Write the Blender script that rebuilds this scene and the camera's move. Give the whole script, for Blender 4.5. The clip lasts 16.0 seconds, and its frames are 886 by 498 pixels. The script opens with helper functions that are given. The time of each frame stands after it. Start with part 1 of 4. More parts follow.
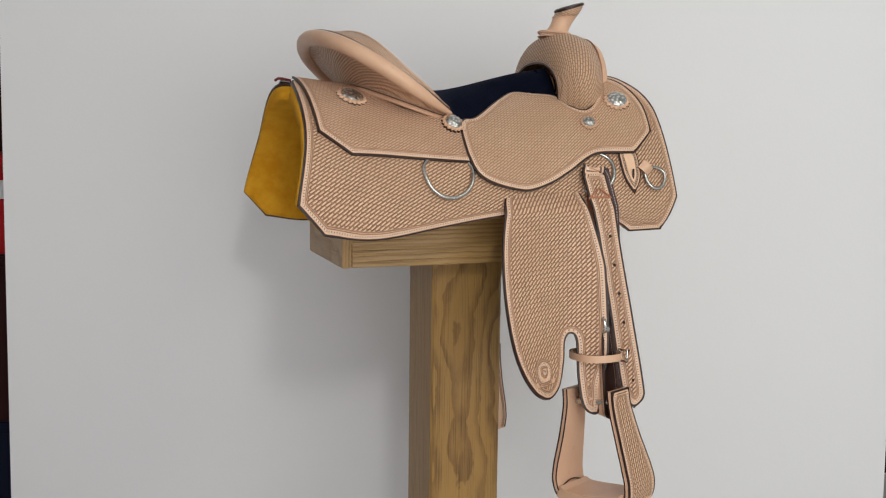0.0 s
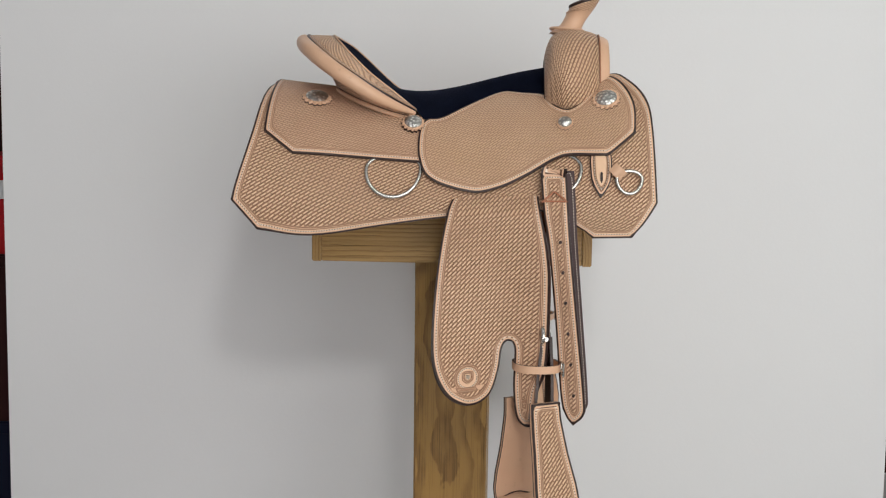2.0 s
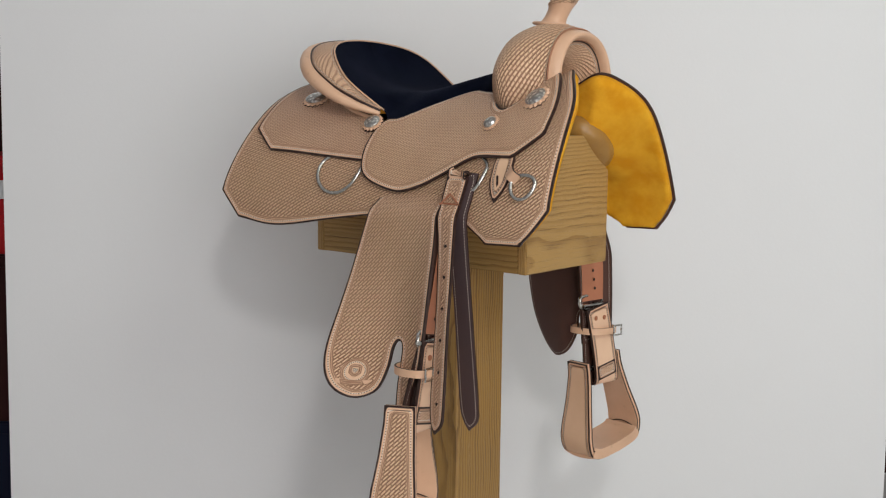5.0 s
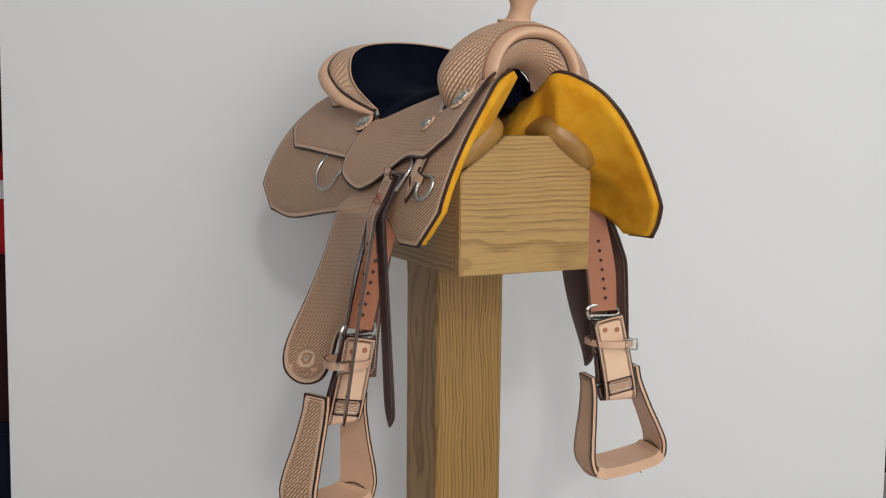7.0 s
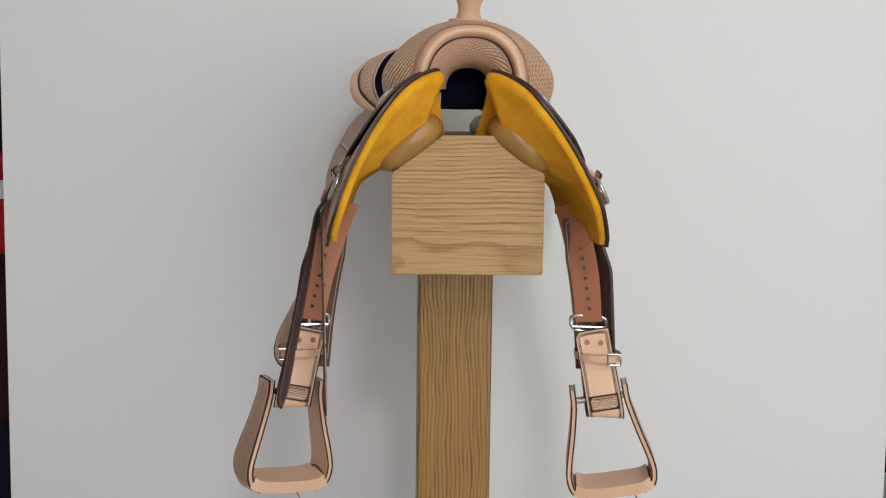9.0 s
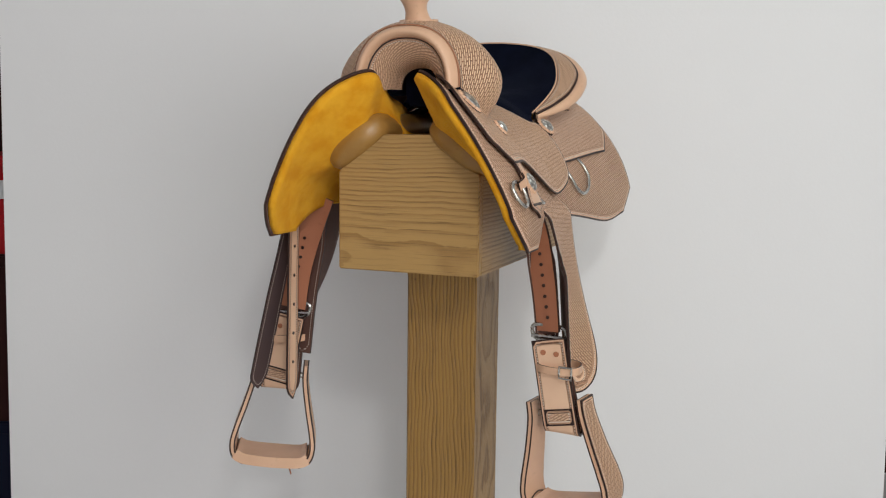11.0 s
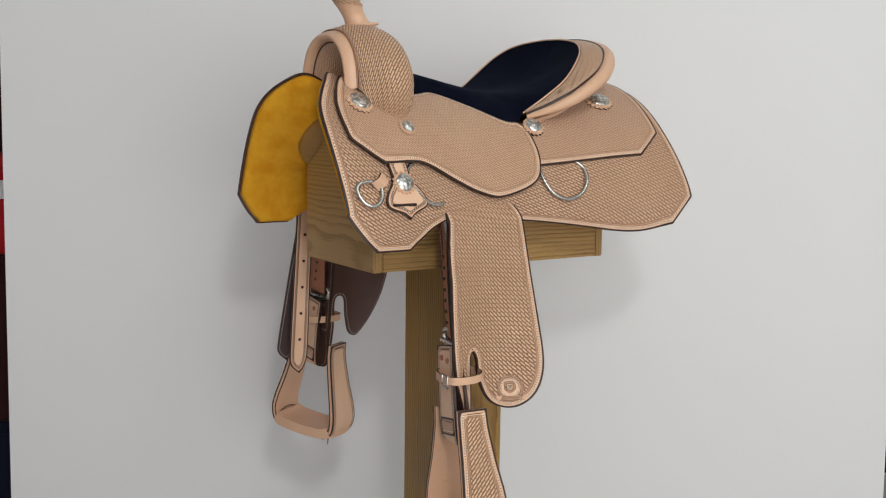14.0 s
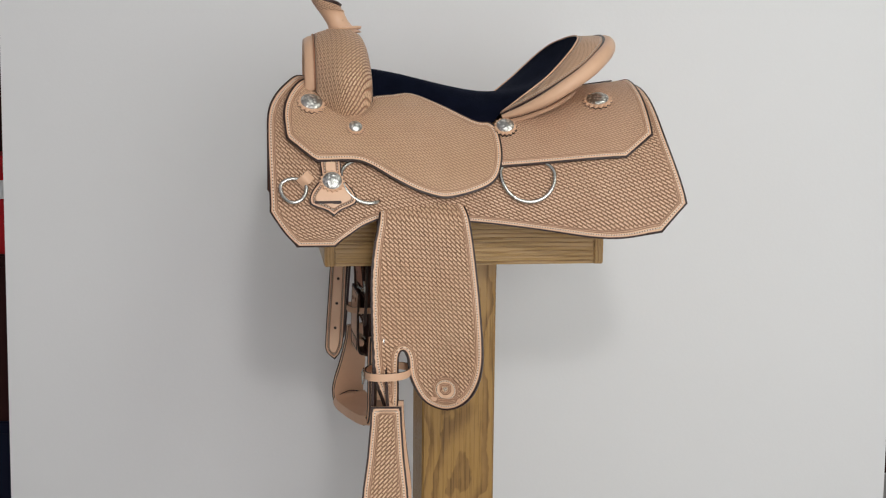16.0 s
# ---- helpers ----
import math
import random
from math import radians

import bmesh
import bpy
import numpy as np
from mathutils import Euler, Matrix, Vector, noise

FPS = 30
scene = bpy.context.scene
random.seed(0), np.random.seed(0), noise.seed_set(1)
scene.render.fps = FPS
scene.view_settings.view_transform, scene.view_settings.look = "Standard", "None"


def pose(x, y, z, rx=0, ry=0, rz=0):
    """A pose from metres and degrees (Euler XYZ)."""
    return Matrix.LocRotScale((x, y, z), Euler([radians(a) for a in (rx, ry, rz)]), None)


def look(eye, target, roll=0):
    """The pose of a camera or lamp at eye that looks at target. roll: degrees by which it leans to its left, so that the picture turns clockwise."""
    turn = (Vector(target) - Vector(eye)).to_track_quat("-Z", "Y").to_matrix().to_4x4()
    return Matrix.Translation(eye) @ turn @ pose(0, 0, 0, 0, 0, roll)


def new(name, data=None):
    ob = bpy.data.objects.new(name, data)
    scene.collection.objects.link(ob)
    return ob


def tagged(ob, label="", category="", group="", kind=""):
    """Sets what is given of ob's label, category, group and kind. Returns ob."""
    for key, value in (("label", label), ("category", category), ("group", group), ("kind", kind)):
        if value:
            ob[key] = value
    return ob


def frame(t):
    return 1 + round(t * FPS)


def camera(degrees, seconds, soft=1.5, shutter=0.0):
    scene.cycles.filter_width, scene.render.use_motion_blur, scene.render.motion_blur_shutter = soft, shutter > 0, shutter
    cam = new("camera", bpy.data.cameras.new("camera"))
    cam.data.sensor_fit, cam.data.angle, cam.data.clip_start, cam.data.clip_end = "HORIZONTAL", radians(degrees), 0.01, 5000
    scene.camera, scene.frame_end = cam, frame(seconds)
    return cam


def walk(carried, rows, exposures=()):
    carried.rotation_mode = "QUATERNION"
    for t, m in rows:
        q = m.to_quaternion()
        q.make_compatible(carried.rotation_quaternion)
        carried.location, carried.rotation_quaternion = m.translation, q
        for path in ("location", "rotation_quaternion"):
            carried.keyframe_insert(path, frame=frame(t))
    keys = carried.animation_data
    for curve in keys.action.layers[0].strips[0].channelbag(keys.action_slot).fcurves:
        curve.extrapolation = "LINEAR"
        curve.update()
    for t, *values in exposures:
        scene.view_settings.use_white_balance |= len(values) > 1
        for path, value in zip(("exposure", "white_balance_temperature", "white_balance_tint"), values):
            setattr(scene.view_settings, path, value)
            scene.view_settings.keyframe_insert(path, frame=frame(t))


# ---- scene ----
from mathutils import geometry

# ---------------------------------------------------------------- camera
cam = camera(45.17, 16.0, soft=1.15)
EYE = pose(0, -2.0, 1.2, 90 - 7.07, 0, 0.67) @ pose(0, 0, 0, 0, 0, -0.19)
walk(cam, [(0, EYE), (16, EYE)], exposures=[(0, 0.0), (16, 0.0)])

# ---------------------------------------------------------------- light
world = bpy.data.worlds.new("room_air")
scene.world = world
world.use_nodes = True
world.node_tree.nodes["Background"].inputs[0].default_value = (0.9, 0.93, 1.0, 1)
world.node_tree.nodes["Background"].inputs[1].default_value = 0.12


def area_lamp(name, eye, target, sx, sy, watts, color):
    data = bpy.data.lights.new(name, "AREA")
    data.shape, data.size, data.size_y, data.energy, data.color = "RECTANGLE", sx, sy, watts, color
    ob = new(name, data)
    ob.matrix_world = look(eye, target)
    return ob


# Broad unseen fill added front right to soften shadows; no window stands there.
area_lamp("front_fill_light", (1.3, -3.4, 1.2), (0.30, 0.0, 0.85), 2.7, 2.0, 49, (0.995, 0.99, 0.985))
area_lamp("ceiling_spot", (0.42, -2.9, 2.45), (0.0, 0.0, 1.0), 0.28, 0.28, 19, (1.0, 0.99, 0.97))
area_lamp("ceiling_panel_left", (-1.2, -1.6, 2.9), (-0.6, 0.0, 0.5), 1.2, 1.6, 1.5, (0.90, 0.62, 1.0))
area_lamp("ceiling_panel_right", (1.3, -1.6, 2.9), (0.7, 0.0, 0.4), 1.2, 1.6, 19, (0.93, 1.0, 0.90))


# ---------------------------------------------------------------- materials
class Graph:
    """A node material, written as sums."""

    def __init__(self, name):
        self.mat = bpy.data.materials.new(name)
        self.mat.use_nodes = True
        self.tree = self.mat.node_tree
        self.bsdf = self.tree.nodes["Principled BSDF"]

    def node(self, kind, out=0, props=(), **ins):
        n = self.tree.nodes.new(kind)
        for k, v in props:
            setattr(n, k, v)
        for k, v in ins.items():
            self.put(n.inputs[k.replace("_", " ")], v)
        return n.outputs[out]

    def put(self, socket, v):
        if isinstance(v, bpy.types.NodeSocket):
            self.tree.links.new(v, socket)
        elif isinstance(v, tuple) and len(v) == 3 and socket.type == "RGBA":
            socket.default_value = (*v, 1)
        else:
            socket.default_value = v

    def m(self, op, a, b=0.0, c=0.0):
        n = self.tree.nodes.new("ShaderNodeMath")
        n.operation = op
        for s, v in zip(n.inputs, (a, b, c)):
            self.put(s, v)
        return n.outputs[0]

    def step(self, v, lo, hi):
        return self.node("ShaderNodeMapRange", 0, (("interpolation_type", "SMOOTHSTEP"),), Value=v, From_Min=lo, From_Max=hi)

    def mix(self, f, a, b):
        n = self.tree.nodes.new("ShaderNodeMix")
        n.data_type = "RGBA"
        self.put(n.inputs[0], f)
        self.put(n.inputs[6], a)
        self.put(n.inputs[7], b)
        return n.outputs[2]

    def attr(self, name):
        return self.node("ShaderNodeAttribute", 2, (("attribute_name", name),))

    def coord(self, out=3, scale=(1, 1, 1), rot=(0, 0, 0)):
        c = self.node("ShaderNodeTexCoord", out)
        return self.node("ShaderNodeMapping", 0, (), Vector=c, Scale=scale, Rotation=rot)

    def noise(self, vec, scale, detail=4.0, rough=0.55, out=0):
        return self.node("ShaderNodeTexNoise", out, (), Vector=vec, Scale=scale, Detail=detail, Roughness=rough)

    def bump(self, h, dist, strength=1.0):
        return self.node("ShaderNodeBump", 0, (), Height=h, Distance=dist, Strength=strength)

    def done(self, color, rough, normal=None, metal=0.0, **more):
        for k, v in (("Base Color", color), ("Roughness", rough), ("Metallic", metal), *more.items()):
            self.put(self.bsdf.inputs[k.replace("_", " ")], v)
        if normal is not None:
            self.put(self.bsdf.inputs["Normal"], normal)
        return self.mat


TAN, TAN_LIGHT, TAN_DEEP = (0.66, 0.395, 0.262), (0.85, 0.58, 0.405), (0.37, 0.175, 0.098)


def tooled_leather(name, angle=-32.0, weave=1.0, rim=1.0, border=0.0135, length=0.0115, row=0.0048, depth=0.003, groove=0.0015, groove_shade=0.88, rim_width=0.0036):
    """Vegetable-tanned leather with a basket stamp inside a stitched and creased border."""
    g = Graph(name)
    uv = g.coord(2, rot=(0, 0, radians(angle)))
    uv2 = g.node("ShaderNodeVectorMath", 0, (("operation", "MULTIPLY_ADD"),))
    vm = uv2.node
    g.put(vm.inputs[0], g.node("ShaderNodeTexNoise", 1, (), Vector=g.coord(2), Scale=40.0, Detail=1.0))
    vm.inputs[1].default_value = (0.0016, 0.0016, 0)
    g.put(vm.inputs[2], uv)
    brick = g.tree.nodes.new("ShaderNodeTexBrick")
    brick.offset, brick.squash = 0.5, 1.0
    g.put(brick.inputs["Vector"], uv2)
    for k, v in (("Scale", 1.0), ("Mortar Size", groove), ("Mortar Smooth", 1.0), ("Brick Width", length), ("Row Height", row), ("Bias", 0.0)):
        brick.inputs[k].default_value = v
    brick.inputs["Color1"].default_value = (1, 1, 1, 1)
    brick.inputs["Color2"].default_value = (0.35, 0.35, 0.35, 1)
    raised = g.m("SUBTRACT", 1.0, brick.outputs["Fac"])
    e = g.attr("edge")
    along = g.attr("along")
    within = g.step(e, border - 0.0006, border + 0.0006)
    inside = g.m("MULTIPLY", within, weave)
    crease = g.m("MAXIMUM", g.m("SUBTRACT", 1.0, g.step(g.m("ABSOLUTE", g.m("SUBTRACT", e, border - 0.0012)), 0.0003, 0.0011)),
                 g.m("SUBTRACT", 1.0, g.step(g.m("ABSOLUTE", g.m("SUBTRACT", e, border - 0.0036)), 0.0002, 0.0008)))
    row_of = g.m("SUBTRACT", 1.0, g.step(g.m("ABSOLUTE", g.m("SUBTRACT", e, 0.0066)), 0.0005, 0.0011))
    dash = g.step(g.m("ABSOLUTE", g.m("SUBTRACT", g.m("FRACT", g.m("DIVIDE", along, 0.0044)), 0.5)), 0.14, 0.24)
    holes = g.m("MULTIPLY", row_of, g.m("SUBTRACT", 1.0, dash))
    thread = g.m("MULTIPLY", row_of, dash)
    pt = g.coord(3)
    cloud, grain = g.noise(pt, 14, 3), g.noise(pt, 420, 3)
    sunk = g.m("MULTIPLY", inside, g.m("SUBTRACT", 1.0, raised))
    hide = g.node("ShaderNodeObjectInfo", 5)
    base = g.mix(g.m("MULTIPLY", cloud, 0.9), g.mix(hide, TAN_LIGHT, (0.86, 0.585, 0.39)), g.mix(hide, TAN, (0.70, 0.435, 0.265)))
    base = g.mix(g.m("MULTIPLY", g.m("MULTIPLY", inside, g.m("SUBTRACT", 1.0, brick.outputs["Color"])), 0.45), base, TAN)
    base = g.mix(g.m("MULTIPLY", g.m("SUBTRACT", 1.0, within), 0.5 if weave else 0.75), base, TAN)
    # Grooves and creases darken: stamping burnish plus shade painted into the colour.
    burnish_shade = g.m("MAXIMUM", g.m("MULTIPLY", sunk, groove_shade), g.m("MULTIPLY", crease, 0.75))
    base = g.mix(burnish_shade, base, TAN_DEEP)
    base = g.mix(g.m("MULTIPLY", holes, 0.95), base, (0.12, 0.055, 0.03))
    base = g.mix(g.m("MULTIPLY", thread, 0.85), base, (0.86, 0.74, 0.62))
    # Dark rim: the burnished edge, widened over the face as painted contact shade.
    base = g.mix(g.m("MULTIPLY", g.step(e, rim_width, rim_width - 0.001), rim), base, (0.026, 0.011, 0.009))
    h = g.m("MULTIPLY", raised, inside)
    h = g.m("SUBTRACT", h, g.m("MULTIPLY", crease, 0.7))
    h = g.m("ADD", h, g.m("MULTIPLY", thread, 0.3))
    h = g.m("ADD", h, g.m("MULTIPLY", grain, 0.08))
    h = g.m("ADD", h, g.m("MULTIPLY", g.m("SUBTRACT", 1.0, within), 0.8))
    return g.done(base, g.m("ADD", 0.36, g.m("MULTIPLY", cloud, 0.16)), g.bump(h, depth), Specular_IOR_Level=0.4)


def plain_leather(name, a, b, rough=0.42, grain_depth=0.0003, spec=0.4, scale=14.0):
    g = Graph(name)
    pt = g.coord(3)
    cloud, grain = g.noise(pt, scale, 4), g.noise(pt, 380, 3)
    fleck = g.step(g.noise(pt, 90, 2), 0.62, 0.78)
    c = g.mix(g.m("MULTIPLY", cloud, 1.0), a, b)
    c = g.mix(g.m("MULTIPLY", fleck, 0.25), c, tuple(v * 0.6 for v in b))
    return g.done(c, g.m("ADD", rough - 0.06, g.m("MULTIPLY", cloud, 0.16)), g.bump(grain, grain_depth), Specular_IOR_Level=spec)


def seamed_leather(name, a, b, rough=0.6):
    """Dark lining leather with a row of pale stitches along its edge."""
    g = Graph(name)
    pt = g.coord(3)
    cloud, grain = g.noise(pt, 20, 4), g.noise(pt, 500, 3)
    e, along = g.attr("edge"), g.attr("along")
    row_of = g.m("SUBTRACT", 1.0, g.step(g.m("ABSOLUTE", g.m("SUBTRACT", e, 0.0045)), 0.0004, 0.0010))
    dash = g.step(g.m("ABSOLUTE", g.m("SUBTRACT", g.m("FRACT", g.m("DIVIDE", along, 0.0045)), 0.5)), 0.14, 0.24)
    c = g.mix(cloud, a, b)
    c = g.mix(g.m("MULTIPLY", g.m("MULTIPLY", row_of, dash), 0.8), c, (0.6, 0.5, 0.42))
    return g.done(c, rough, g.bump(grain, 0.0004), Specular_IOR_Level=0.25)


def nap(name, a, b, fine=900.0, sheen=0.3, tint=(1, 1, 1), depth=0.0008, blotch=22.0, spec=0.1):
    """Suede or clipped wool: matt, with brushed patches."""
    g = Graph(name)
    pt = g.coord(3)
    patch, fuzz = g.noise(pt, blotch, 5, 0.6), g.noise(pt, fine, 2)
    c = g.mix(g.step(patch, 0.3, 0.72), a, b)
    c = g.mix(g.m("MULTIPLY", fuzz, 0.35), c, tuple(v * 0.7 for v in a))
    return g.done(c, 0.95, g.bump(g.m("ADD", g.m("MULTIPLY", fuzz, 0.6), patch), depth), Sheen_Weight=sheen, Sheen_Tint=tint, Sheen_Roughness=0.5, Specular_IOR_Level=spec)


def metal(name, color, rough, engraved=False):
    g = Graph(name)
    pt = g.coord(3)
    if engraved:
        v = g.node("ShaderNodeTexVoronoi", 0, (("feature", "SMOOTH_F1"),), Vector=pt, Scale=190.0)
        w = g.noise(pt, 260, 3)
        h = g.m("ADD", v, g.m("MULTIPLY", w, 0.6))
        c = g.mix(g.step(v, 0.15, 0.55), color, tuple(0.45 * x for x in color))
        return g.done(c, rough, g.bump(h, 0.0016), 1.0)
    s = g.noise(pt, 160, 3)
    return g.done(color, g.m("ADD", rough, g.m("MULTIPLY", s, 0.12)), g.bump(s, 0.0001), 1.0)


def wood(name, axis, heart, a, b, ring=0.0065, warp=0.022, swirl=5.5, rough=0.38, stretch=0.5):
    """Ash: growth rings round a heart that runs along an axis, cut open by the board's faces."""
    g = Graph(name)
    sc = [1.0, 1.0, 1.0]
    sc[axis] = stretch
    pt = g.coord(3, scale=tuple(sc))
    bend = g.node("ShaderNodeVectorMath", 0, (("operation", "MULTIPLY_ADD"),))
    g.put(bend.node.inputs[0], g.noise(pt, swirl, 2.0, 0.45, out=1))
    bend.node.inputs[1].default_value = (warp, warp, warp)
    g.put(bend.node.inputs[2], g.coord(3))
    xyz = g.tree.nodes.new("ShaderNodeSeparateXYZ")
    g.put(xyz.inputs[0], bend)
    p, q = [xyz.outputs[k] for k in range(3) if k != axis]
    dp, dq = g.m("SUBTRACT", p, heart[0]), g.m("SUBTRACT", q, heart[1])
    r = g.m("SQRT", g.m("ADD", g.m("MULTIPLY", dp, dp), g.m("MULTIPLY", dq, dq)))
    r = g.m("ADD", r, g.m("MULTIPLY", g.noise(g.coord(3, scale=tuple(sc)), 60.0, 2), ring * 0.5))
    turn = g.m("DIVIDE", r, ring)
    saw = g.m("FRACT", turn)
    year = g.node("ShaderNodeTexWhiteNoise", 0, (("noise_dimensions", "1D"),), W=g.m("FLOOR", turn))
    line = g.m("MULTIPLY", g.step(saw, 0.30, 0.88), g.m("SUBTRACT", 1.0, g.step(saw, 0.90, 1.0)))
    line = g.m("MULTIPLY", line, g.m("ADD", 0.45, g.m("MULTIPLY", year, 0.55)))
    sc2 = [520.0, 520.0, 520.0]
    sc2[axis] = 9.0
    pore = g.step(g.noise(g.coord(3, scale=tuple(sc2)), 1.0, 3), 0.50, 0.66)
    tone = g.noise(g.coord(3, scale=tuple(sc)), 9, 3)
    c = g.mix(g.m("MULTIPLY", line, 0.9), a, b)
    c = g.mix(g.m("MULTIPLY", g.m("MULTIPLY", pore, g.m("ADD", line, 0.35)), 0.8), c, tuple(0.5 * x for x in b))
    c = g.mix(g.m("MULTIPLY", tone, 0.55), c, tuple(0.72 * x for x in a))
    knot = g.step(g.node("ShaderNodeTexVoronoi", 0, (), Vector=g.coord(3), Scale=9.0), 0.035, 0.02)
    c = g.mix(g.m("MULTIPLY", knot, 0.7), c, (0.10, 0.05, 0.02))
    h = g.m("ADD", g.m("MULTIPLY", line, -0.5), g.m("MULTIPLY", pore, -0.5))
    return g.done(c, g.m("ADD", rough, g.m("MULTIPLY", line, 0.12)), g.bump(h, 0.0006), Specular_IOR_Level=0.5)


def painted(name, color, rough=0.85, depth=0.0006):
    g = Graph(name)
    pt = g.coord(3)
    big, fine = g.noise(pt, 1.3, 3), g.noise(pt, 120, 4)
    c = g.mix(g.m("MULTIPLY", big, 0.5), color, tuple(0.93 * v for v in color))
    speck = g.step(g.node("ShaderNodeTexVoronoi", 0, (), Vector=pt, Scale=1.7), 0.006, 0.003)
    c = g.mix(g.m("MULTIPLY", speck, 0.5), c, tuple(0.35 * v for v in color))
    return g.done(c, rough, g.bump(g.m("ADD", g.m("MULTIPLY", fine, 0.4), g.m("MULTIPLY", big, 6.0)), depth), Specular_IOR_Level=0.2)


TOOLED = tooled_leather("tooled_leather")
TOOLED_FINE = tooled_leather("tooled_leather_fine", angle=-34.0, length=0.0098, row=0.0040, depth=0.0022, groove=0.0012, groove_shade=0.70)
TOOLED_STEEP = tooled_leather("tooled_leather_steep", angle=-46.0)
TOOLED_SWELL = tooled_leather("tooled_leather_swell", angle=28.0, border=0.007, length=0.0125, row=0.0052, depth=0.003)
TOOLED_BAND = tooled_leather("tooled_leather_band", angle=24.0, border=0.008, length=0.0095, row=0.0042, depth=0.0022, groove=0.0013, groove_shade=0.6)
EDGED = tooled_leather("edged_leather", weave=0.0, border=0.0088, rim_width=0.0026)
PLAIN = plain_leather("smooth_leather", (0.76, 0.495, 0.335), (0.60, 0.355, 0.225), 0.36)
SEAL = tooled_leather("seal_leather", weave=0.0, rim=0.0, border=0.0045)
TAN_LINE = plain_leather("stamped_line", TAN_DEEP, TAN_DEEP, 0.5)
EDGE = plain_leather("burnished_edge", (0.045, 0.02, 0.014), (0.025, 0.012, 0.01), 0.35)
BACKING = seamed_leather("brown_backing", (0.115, 0.055, 0.042), (0.085, 0.042, 0.034))
BLUEBACK = seamed_leather("grey_backing", (0.085, 0.052, 0.05), (0.06, 0.042, 0.046))
RUSSET = plain_leather("russet_leather", (0.44, 0.17, 0.09), (0.36, 0.135, 0.07), 0.5)
SADDLE_PAD = plain_leather("honey_leather", (0.40, 0.225, 0.06), (0.27, 0.13, 0.03), 0.3, spec=0.5, scale=40)
LINING = nap("yellow_wool", (0.79, 0.335, 0.013), (0.94, 0.49, 0.038), 700, 0.12, (1, 0.7, 0.25), 0.003, 24)
NAVY = nap("navy_suede", (0.004, 0.006, 0.017), (0.008, 0.011, 0.028), 900, 0.06, (0.5, 0.6, 1.0), 0.0006)
RED_LACE = plain_leather("red_lace", (0.16, 0.012, 0.012), (0.10, 0.008, 0.01), 0.5)
STEEL = metal("nickel", (0.56, 0.55, 0.52), 0.2)
SILVER = metal("engraved_silver", (0.92, 0.91, 0.87), 0.36, True)
ASH_X = wood("ash_lengthwise", 0, (0.03, 0.86), (0.45, 0.275, 0.095), (0.20, 0.095, 0.024), 0.0056, 0.010)
ASH_Y = wood("ash_crosswise", 1, (0.12, 0.965), (0.47, 0.285, 0.10), (0.255, 0.128, 0.035), 0.0056, 0.016, 9.0)
ASH_Z = wood("ash_upright", 2, (0.02, 0.30), (0.375, 0.21, 0.056), (0.155, 0.068, 0.015), 0.0070, 0.046, 6.5, 0.38, 0.58)
ROOM = painted("grey_paint", (0.72, 0.72, 0.72))
WHITE = painted("white_paint", (0.80, 0.80, 0.81))
GREY = painted("grey_floor", (0.60, 0.59, 0.58), 0.6)
DARK = painted("dark_cloth", (0.035, 0.008, 0.008), 0.8)
NAVYCLOTH = painted("navy_cloth", (0.006, 0.008, 0.025), 0.8)
RED = painted("red_cloth", (0.45, 0.01, 0.015), 0.7)


# ---------------------------------------------------------------- building
def part(name, bm, mats, parent=None, label="", smooth=True, crease=0.7):
    """Link a bmesh as one mesh object under its thing."""
    me = bpy.data.meshes.new(name)
    bmesh.ops.recalc_face_normals(bm, faces=bm.faces)
    if smooth:
        for f in bm.faces:
            f.smooth = True
        for e in bm.edges:
            if len(e.link_faces) == 2 and e.calc_face_angle(0) > crease:
                e.smooth = False
    bm.to_mesh(me)
    bm.free()
    for m in mats if isinstance(mats, (list, tuple)) else [mats]:
        me.materials.append(m)
    ob = new(name, me)
    if parent is not None:
        ob.parent = parent
    if label:
        tagged(ob, label)
    return ob


def thing(name, label, category, **more):
    return tagged(new(name), label, category, **more)


def box_bm(lo, hi, bevel=0.0):
    bm = bmesh.new()
    bmesh.ops.create_cube(bm, size=1)
    for v in bm.verts:
        v.co = Vector([lo[i] + (hi[i] - lo[i]) * (v.co[i] + 0.5) for i in range(3)])
    if bevel:
        bmesh.ops.bevel(bm, geom=bm.edges[:], offset=bevel, segments=2, affect="EDGES")
    return bm


def spline(pts, n=8, closed=False):
    """Points along a smooth curve; a point with a last entry of 'c' is a corner."""
    sharp = [len(p) > 0 and p[-1] == "c" for p in pts]
    P = [np.array([q for q in p if q != "c"], float) for p in pts]
    k, out = len(P), []
    for i in range(k if closed else k - 1):
        a, b = P[i], P[(i + 1) % k]
        pa = P[i - 1] if (i > 0 or closed) and not sharp[i] else a
        pb = P[(i + 2) % k] if (i + 2 < k or closed) and not sharp[(i + 1) % k] else b
        ta, tb = (b - pa) * (0.5 if pa is not a else 1.0), (pb - a) * (0.5 if pb is not b else 1.0)
        for j in range(n):
            t = j / n
            h = (2 * t**3 - 3 * t**2 + 1, t**3 - 2 * t**2 + t, -2 * t**3 + 3 * t**2, t**3 - t**2)
            out.append(h[0] * a + h[1] * ta + h[2] * b + h[3] * tb)
    if not closed:
        out.append(P[-1])
    return np.array(out)


